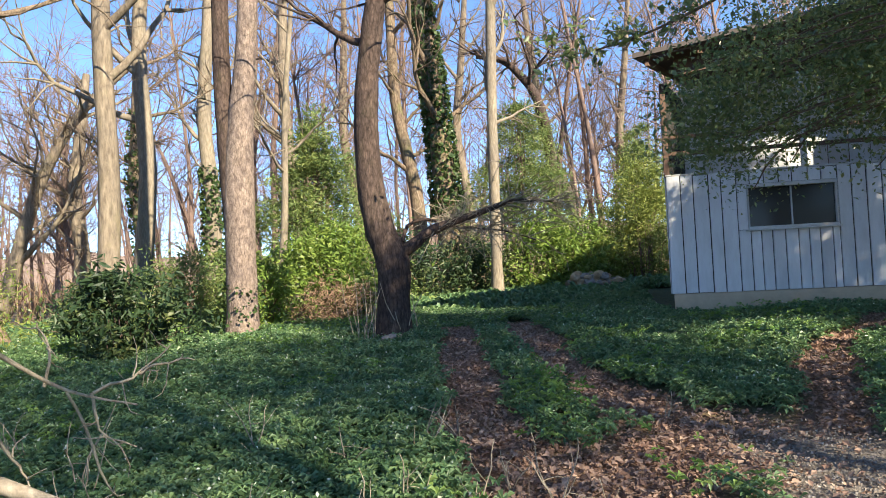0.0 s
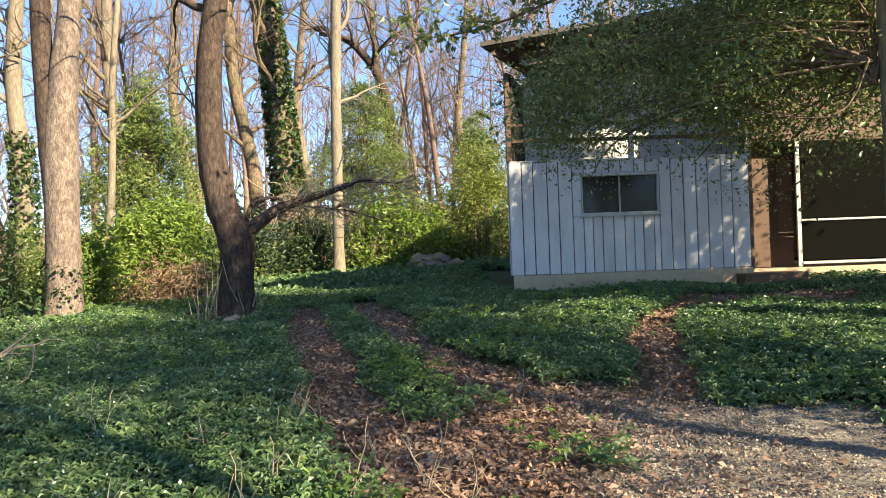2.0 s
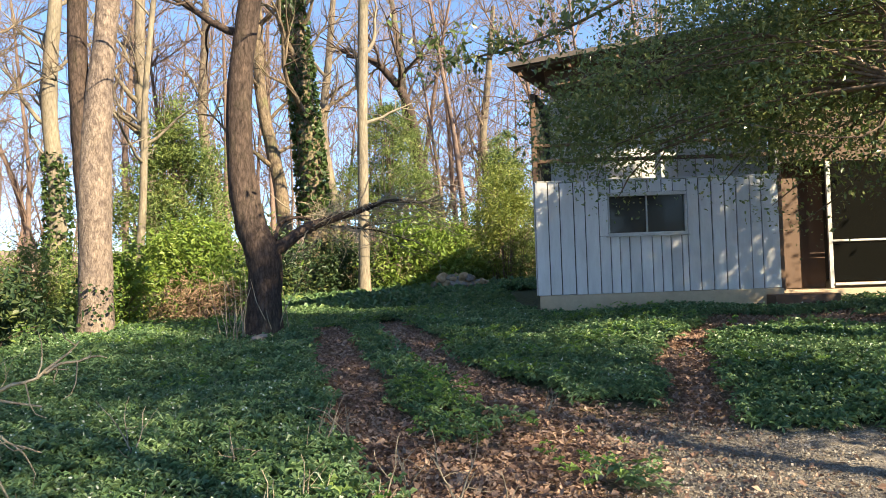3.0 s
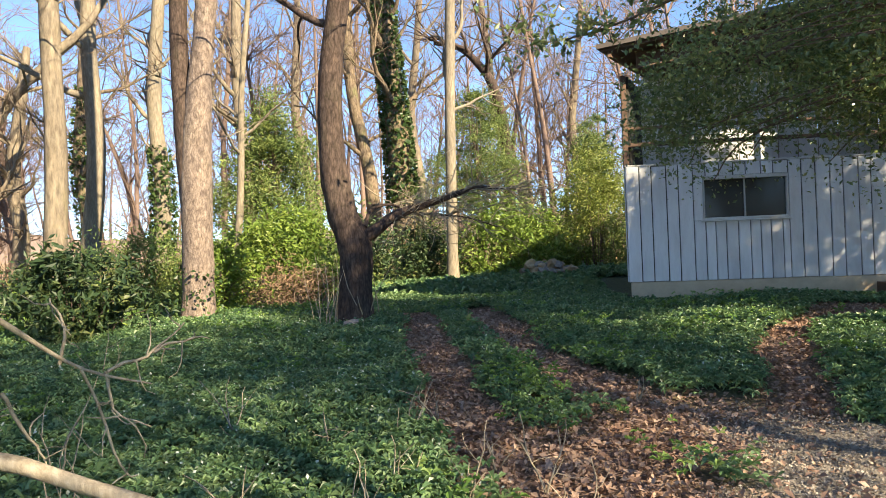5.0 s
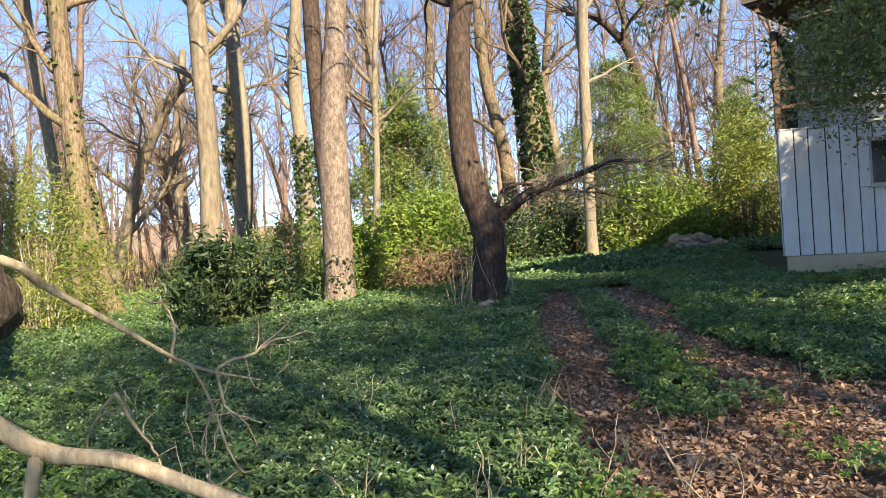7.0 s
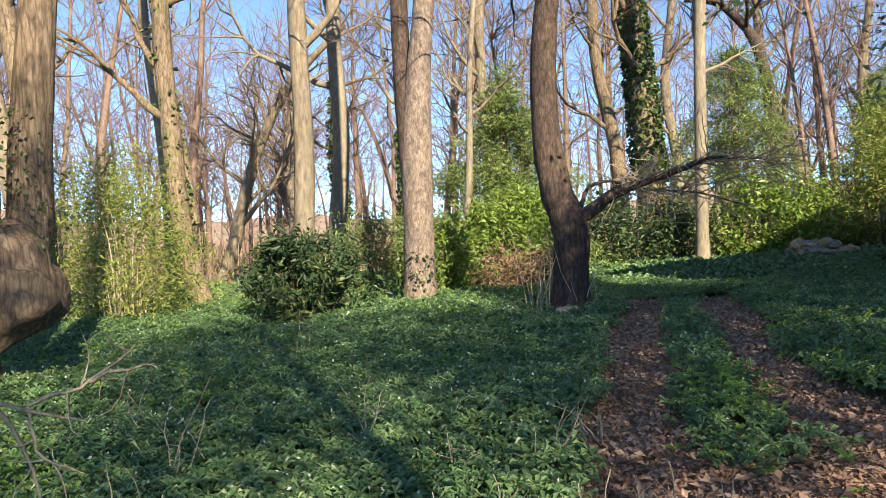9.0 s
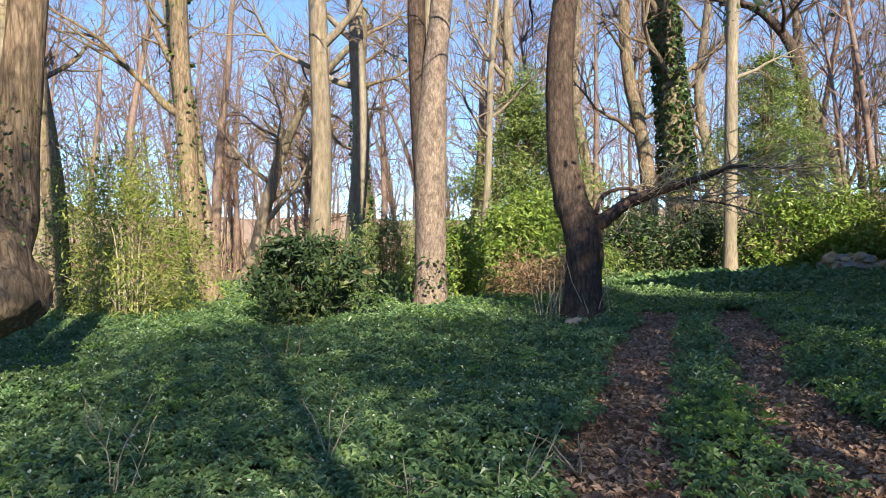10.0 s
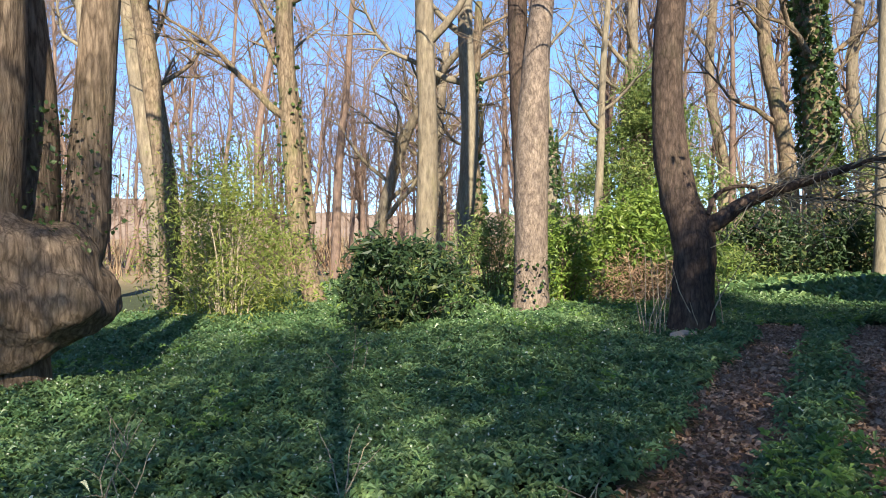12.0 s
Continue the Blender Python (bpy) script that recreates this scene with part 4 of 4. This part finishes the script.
# overhanging holly spray above the path
spray = Tubes()
sp_t = thing("holly_branch", "thin holly branch hanging over the path with dark leaves", "branch")
line = smooth_path([(5.0, 5.6, 5.6), (4.0, 6.3, 4.75), (2.9, 7.3, 4.2), (2.1, 8.0, 4.0), (1.4, 8.3, 3.95)], 18)
spray.add(line, np.linspace(0.03, 0.006, 18), 5)
pts = []
for k in range(26):
    p = line[rng.integers(8, 18)]
    q = wander(p, (rng.normal() - 0.4, rng.normal() * 0.5, rng.normal() * 0.7 + 0.1), 0.25 + 0.45 * rng.random(), 5, 0.25, 0.05)
    spray.add(q, np.linspace(0.006, 0.003, 5), 3)
    pts.append(q[rng.integers(1, 5, 26)] + rng.normal(size=(26, 3)) * 0.055)
spray.mesh("twig_work", TWIG, sp_t)
foliage("foliage", np.concatenate(pts), 0.085, HOLLY, sp_t)

# ---- fallen branch in the foreground ----
fb = thing("fallen_branch", "pale fallen branch with bare twigs on the ground cover", "branch")
w1 = Tubes()
main = smooth_path([(-1.86, 1.38, 1.55), (-1.53, 1.66, 1.38), (-1.33, 1.80, 1.18), (-1.16, 1.84, 1.14), (-0.93, 1.84, 1.055), (-0.75, 1.84, 0.995), (-0.49, 1.87, 0.915), (-0.1, 1.9, 0.68), (0.2, 1.95, 0.3)], 26)
w1.add(main, np.linspace(0.027, 0.011, 26), 10, 0.06)
w1.add(smooth_path([(-1.33, 1.80, 1.18), (-1.35, 1.79, 1.08), (-1.35, 1.78, 0.97), (-1.33, 1.78, 0.25)], 9), np.linspace(0.018, 0.014, 9), 7, 0.04)
up2 = smooth_path([(-1.81, 1.32, 1.68), (-1.29, 1.58, 1.65), (-1.24, 1.74, 1.57), (-1.18, 1.89, 1.47), (-1.08, 2.10, 1.32), (-0.93, 2.22, 1.25)], 22)
w1.add(up2, np.linspace(0.014, 0.003, 22), 6, 0.05)
w1.mesh("stem", DEADWOOD, fb)
w2 = Tubes()
for ctrl in ([(-1.08, 2.10, 1.32), (-1.06, 2.16, 1.21), (-1.01, 2.19, 1.02), (-0.98, 2.21, 0.99)], [(-1.11, 2.05, 1.34), (-1.11, 2.08, 1.44), (-1.16, 2.10, 1.51)], [(-1.03, 2.15, 1.30), (-0.93, 2.23, 1.34), (-0.85, 2.30, 1.42)],
             [(-0.93, 2.23, 1.34), (-0.88, 2.26, 1.36), (-0.80, 2.31, 1.37)], [(-1.19, 1.90, 1.29), (-1.29, 1.95, 1.18), (-1.32, 1.95, 1.03)], [(-1.19, 1.90, 1.29), (-1.14, 1.95, 1.16), (-1.11, 1.97, 1.08)], [(-1.03, 2.15, 1.30), (-1.01, 2.16, 1.18), (-0.93, 2.21, 1.13)]):
    q = smooth_path(ctrl, 10)
    w2.add(q + rng.normal(size=q.shape) * 0.003, np.linspace(0.006, 0.0022, 10), 4)
    for _ in range(4):
        m = rng.integers(3, 9)
        w2.add(wander(q[m], rng.normal(size=3), 0.05 + 0.09 * rng.random(), 5, 0.3, 0), np.linspace(0.0032, 0.0014, 5), 3)
tagged(w2.mesh("twig_work", DEADWOOD, fb), kind="stuff")
for k, (x, y, h) in enumerate([(-1.95, 3.9, 0.55), (-0.6, 4.2, 0.4), (-0.2, 3.6, 0.35), (0.1, 3.4, 0.4), (-1.2, 4.6, 0.45), (-2.9, 7.0, 0.6), (-2.6, 4.6, 0.45), (0.5, 3.6, 0.35),
                                (-0.15, 4.4, 0.4), (0.3, 3.9, 0.3), (-0.9, 3.2, 0.4), (0.05, 4.9, 0.35), (-1.6, 3.1, 0.35), (0.6, 3.2, 0.3), (-0.35, 3.1, 0.45), (1.5, 5.2, 0.25)]):
    s = thing("dead_sapling", "thin dead stem standing in the ground cover", "twig", "dead stems")
    s.location = (x, y, float(height(x, y)) - 0.03)
    w3 = Tubes()
    for _ in range(4):
        q = wander((0, 0, 0), (rng.normal() * 0.35, rng.normal() * 0.35, 1), h * (0.5 + 0.7 * rng.random()), 8, 0.16, 0.02)
        w3.add(q, np.linspace(0.006, 0.002, 8), 4)
        w3.add(wander(q[4], rng.normal(size=3) + np.array([0, 0, 0.4]), h * 0.4, 5, 0.2, 0), np.linspace(0.003, 0.0015, 5), 3)
    w3.mesh("stem", DEADWOOD, s)

# ---- log and stone pile ----
pile_z = float(height(4.2, 20.0))
for k in range(30):
    cx, cy = 3.5 + 0.075 * (k % 17) + 0.04 * rng.normal(), 19.7 + 0.35 * rng.random()
    r = 0.1 + 0.1 * rng.random()
    lg = k % 3 != 0
    bm = bmesh.new()
    bmesh.ops.create_icosphere(bm, subdivisions=2, radius=r)
    for v in bm.verts:
        v.co *= 1 + 0.5 * noise.noise(v.co * 9 + Vector((k * 3.1, 0, 0)))
        v.co.z *= 0.75
    me = bpy.data.meshes.new("rock")
    bm.to_mesh(me)
    bm.free()
    me.materials.append(CUT_WOOD if lg else STONE)
    ob = new("wood_chunk" if lg else "rock", me)
    ob.location = (cx, cy, pile_z + r * 0.6 + (0.17 if k > 16 else 0))
    tagged(ob, "tan split wood chunk in the heap" if lg else "rounded grey-brown stone in the heap", "wood" if lg else "rock", "heap by the shrubs")
ob = None
bm = bmesh.new()
bmesh.ops.create_icosphere(bm, subdivisions=3, radius=0.16)
for v in bm.verts:
    v.co *= 1 + 0.6 * noise.noise(v.co * 9)
    v.co.z *= 0.5
me = bpy.data.meshes.new("rock")
bm.to_mesh(me)
bm.free()
me.materials.append(STONE)
fs = tagged(new("rock", me), "pale stone at the foot of the cherry tree", "rock")
fs.location = (-0.72, 10.3, float(height(-0.72, 10.3)) + 0.03)


# ---- far woods ----
def far_woods(name, count, r0, r1, label, twigs):
    tb = Tubes()
    for k in range(count):
        az = radians(-62 + 124 * rng.random()) + radians(12)
        r = r0 + (r1 - r0) * rng.random() ** 0.8
        x, y = -math.sin(az) * r, math.cos(az) * r
        z = float(height(x, y)) - 0.2
        h = (8 + 9 * rng.random())
        lean = rng.normal(size=2) * 0.6
        p = wander((x, y, z), (lean[0] * 0.12, lean[1] * 0.12, 1), h, 9, 0.05, 0.03)
        w = 0.09 + 0.12 * rng.random()
        tb.add(p, np.linspace(w, 0.03, 9), 5)
        i = rng.integers(2, 9, twigs)
        d = np.stack([rng.normal(size=twigs) * 0.8, rng.normal(size=twigs) * 0.8, np.full(twigs, 0.9)], 1)
        q = wander_many(p[i], d, 1.5 + 2.8 * rng.random(twigs), 6, 0.18, 0.06)
        tb.add_many(q, 0.033, 0.009)
        st, d, _ = offshoots(q, 10, 0.6)
        tb.add_many(wander_many(st, d, 0.7 + 1.3 * rng.random(len(st)), 4, 0.22, 0.05), 0.013, 0.005)
    ob = tb.mesh(name, TWIG_FAR)
    return tagged(ob, label, "woods", kind="stuff")


far_woods("far_trees", 165, 27, 55, "bare winter trees of the wood beyond", 22)
far_woods("far_trees", 260, 55, 110, "distant bare winter trees", 15)
br = Tubes()
for k in range(5200):
    az = radians(-60 + 130 * rng.random())
    r = 24 + 75 * rng.random()
    x, y = -math.sin(az) * r, math.cos(az) * r
    h = 0.5 + 1.4 * rng.random() + r * 0.012
    br.add(wander((x, y, float(height(x, y)) - 0.1), (rng.normal() * 0.3, rng.normal() * 0.3, 1), h, 4, 0.2, 0), np.linspace(0.014 + r * 0.0006, 0.006, 4), 3)
tagged(br.mesh("dry_brush", BRUSH), "tan dry brush under the far trees", "brush", kind="stuff")
# brown wooded ridge that closes the view
rid = Tubes()
ang = np.linspace(-math.pi, math.pi, 361)
top = np.array([5.5 + 1.8 * math.sin(q * 5) + 1.0 * math.sin(q * 13 + 1) + 0.5 * math.sin(q * 37) for q in ang])
vr = np.concatenate([np.stack([np.sin(ang) * 135, np.cos(ang) * 135, np.full(361, -2.0)], 1), np.stack([np.sin(ang) * 150, np.cos(ang) * 150, top + 3], 1)])
fr = np.stack([np.arange(360), np.arange(360) + 1, np.arange(360) + 362, np.arange(360) + 361], 1)
tagged(from_arrays("backdrop_ridge", vr, [fr], RIDGE_MAT), "hazy brown wooded ridge on the horizon", "backdrop", kind="structure")

# ---- ground cover and litter ----
def scatter(count, x0, x1, y0, y1, keep):
    x, y = x0 + (x1 - x0) * rng.random(count), y0 + (y1 - y0) * rng.random(count)
    m = rng.random(count) < keep(x, y)
    return x[m], y[m]


def house_clear(x, y):
    u = (x - HX) * math.cos(radians(HT)) + (y - HY) * math.sin(radians(HT))
    v = -(x - HX) * math.sin(radians(HT)) + (y - HY) * math.cos(radians(HT))
    return ~((u > -0.03) & (v > -0.03) & (u < 10) & (v < 7)) & (np.hypot((x - 4.1) / 1.1, (y - 19.6) / 1.0) > 1)


def cover_keep(x, y):
    return np.clip(1 - litter_at(x, y) * 1.35, 0, 1) * np.clip(1 - gravel_at(x, y) * 1.1, 0, 1) * house_clear(x, y)


def rosettes(x, y, z, size, leaves, rise=0.12, wide=0.24):
    """Whorls of folded, drooping leaves, the leaves of one whorl joined at its heart."""
    n = len(x)
    ln = size * (0.75 + 0.5 * rng.random((n, 1))) * (0.75 + 0.5 * rng.random((n, leaves)))
    a_ = rng.random((n, 1)) * 6.283 + np.arange(leaves) * 6.283 / leaves + 0.25 * rng.normal(size=(n, leaves))
    tx, ty = rng.normal(size=(2, n, 1)) * 0.22
    ca, sa = np.cos(a_), np.sin(a_)

    def ring(along, side, lift):
        px, py = ca * along - sa * side, sa * along + ca * side
        return np.stack([x[:, None] + px, y[:, None] + py, z[:, None] + lift + tx * px + ty * py], -1)
    tilt = rise + 0.3 * rng.normal(size=ln.shape)
    mid, tip = ln * 0.58, ln
    left = ring(mid, ln * wide, ln * (tilt * 0.8 + 0.06))
    right = ring(mid, -ln * wide, ln * (tilt * 0.8 + 0.06))
    end = ring(tip, 0 * ln, ln * (tilt - 0.3))
    heart = np.stack([x, y, z], 1)[:, None, :]
    v = np.concatenate([heart, left, end, right], 1)
    per = 1 + 3 * leaves
    k = np.arange(leaves)
    tri = np.concatenate([np.stack([0 * k, 1 + 2 * leaves + k, 1 + leaves + k], 1), np.stack([0 * k, 1 + leaves + k, 1 + k], 1)])
    return v.reshape(-1, 3), (np.arange(n)[:, None, None] * per + tri[None]).reshape(-1, 3)


def cover(name, count, area, size, tall, label, leaves=7):
    x, y = scatter(count, *area, cover_keep)
    n = len(x)
    hgt = tall * (0.35 + 0.75 * rng.random(n)) * (0.75 + 0.4 * np.sin(x * 2.3 + np.sin(y * 1.9) * 1.4) * np.sin(y * 2.1 + x * 0.7))
    z = height(x, y) + hgt
    v, f = rosettes(x, y, z, size, leaves)
    return tagged(from_arrays(name, v, [f], COVER, None, False), label, "ground cover", kind="stuff"), x, y, z


c1, x1, y1, z1 = cover("ground_cover", 66000, (-7, 7.5, 1.6, 7.0), 0.046, 0.13, "dense green ground cover leaves", 6)
c2, x2, y2, z2 = cover("ground_cover", 70000, (-9, 9, 7.0, 15.0), 0.06, 0.13, "dense green ground cover under the trees", 5)
c3, x3, y3, z3 = cover("ground_cover", 16000, (-10, 9, 15.0, 24.0), 0.15, 0.15, "green ground cover farther back", 5)


def weed_keep(x, y):
    patch = np.sin(x * 1.9 + 2.0 * np.sin(y * 1.3)) * np.sin(y * 1.6 + 1.3 * np.sin(x * 1.1 + 1)) + 0.35 * np.sin(5 * x + 4 * y)
    near = np.clip((4.3 - y) / 1.6, 0, 1) * 0.8
    lane = np.clip(1.1 - np.hypot((x - 0.72) / 0.42, (y - 5.6) / 1.3), 0, 1)
    # band of lighter leaves standing in for the sunlit strip behind cherry and pine
    back = np.clip(1 - np.abs(y - 12.4) / 0.9, 0, 1) * (x < 0) * 0.8
    return np.clip((patch - 0.35) * 0.5 + near * (patch > -0.2) + lane + back, 0, 1) * (gravel_at(x, y) < 0.4) * (0.25 + 0.75 * (litter_at(x, y) < 0.75)) * house_clear(x, y)


wx, wy = scatter(26000, -6, 5, 1.6, 13.5, weed_keep)
wz = height(wx, wy) + 0.06 + 0.13 * rng.random(len(wx))
v, f = rosettes(wx, wy, wz, 0.044, 5, 0.35, 0.28)
tagged(from_arrays("spring_weeds", v, [f], WEED, None, False), "fresh light-green weeds, with a back band for sunlit ground", "weeds", kind="stuff")
# pale buds standing above the leaves
pick = rng.random(len(x1)) < 0.06
pick2 = rng.random(len(x2)) < 0.07
bx = np.concatenate([x1[pick], x2[pick2]])
bud_c = np.stack([bx, np.concatenate([y1[pick], y2[pick2]]), np.concatenate([z1[pick], z2[pick2]]) + 0.05], 1)
vb, fb_ = [], leaf_faces(bud_c, 0.02, 0.3, 0.0, 0.6)
tagged(from_arrays("flower_buds", fb_[0], [fb_[1]], BUD, None, False), "small pale buds over the ground cover", "flowers", kind="stuff")
lx, ly = scatter(340000, -3, 8, 1.6, 14, lambda x, y: np.clip(litter_at(x, y) * 0.95 * (1 - 0.75 * gravel_at(x, y)) + 0.02, 0, 1) * house_clear(x, y))
lc = np.stack([lx, ly, height(lx, ly) - 0.03 + 0.045 * rng.random(len(lx))], 1)
v, f = leaf_faces(lc, 0.036, 0.5, 0.55, 0.6)
tagged(from_arrays("leaf_litter", v, [f], LITTER, None, False), "brown curled dead leaves in the ruts", "leaves", kind="stuff")
px, py = scatter(120000, 0.5, 7, 1.6, 6, lambda x, y: gravel_at(x, y) * 0.8)
v, f = leaf_faces(np.stack([px, py, height(px, py) + 0.004 * rng.random(len(px))], 1), 0.013, 0.5, 0.4, 0.8)
tagged(from_arrays("gravel", v, [f], GRAVEL, None, False), "small pale gravel chips on the drive", "gravel", kind="stuff")
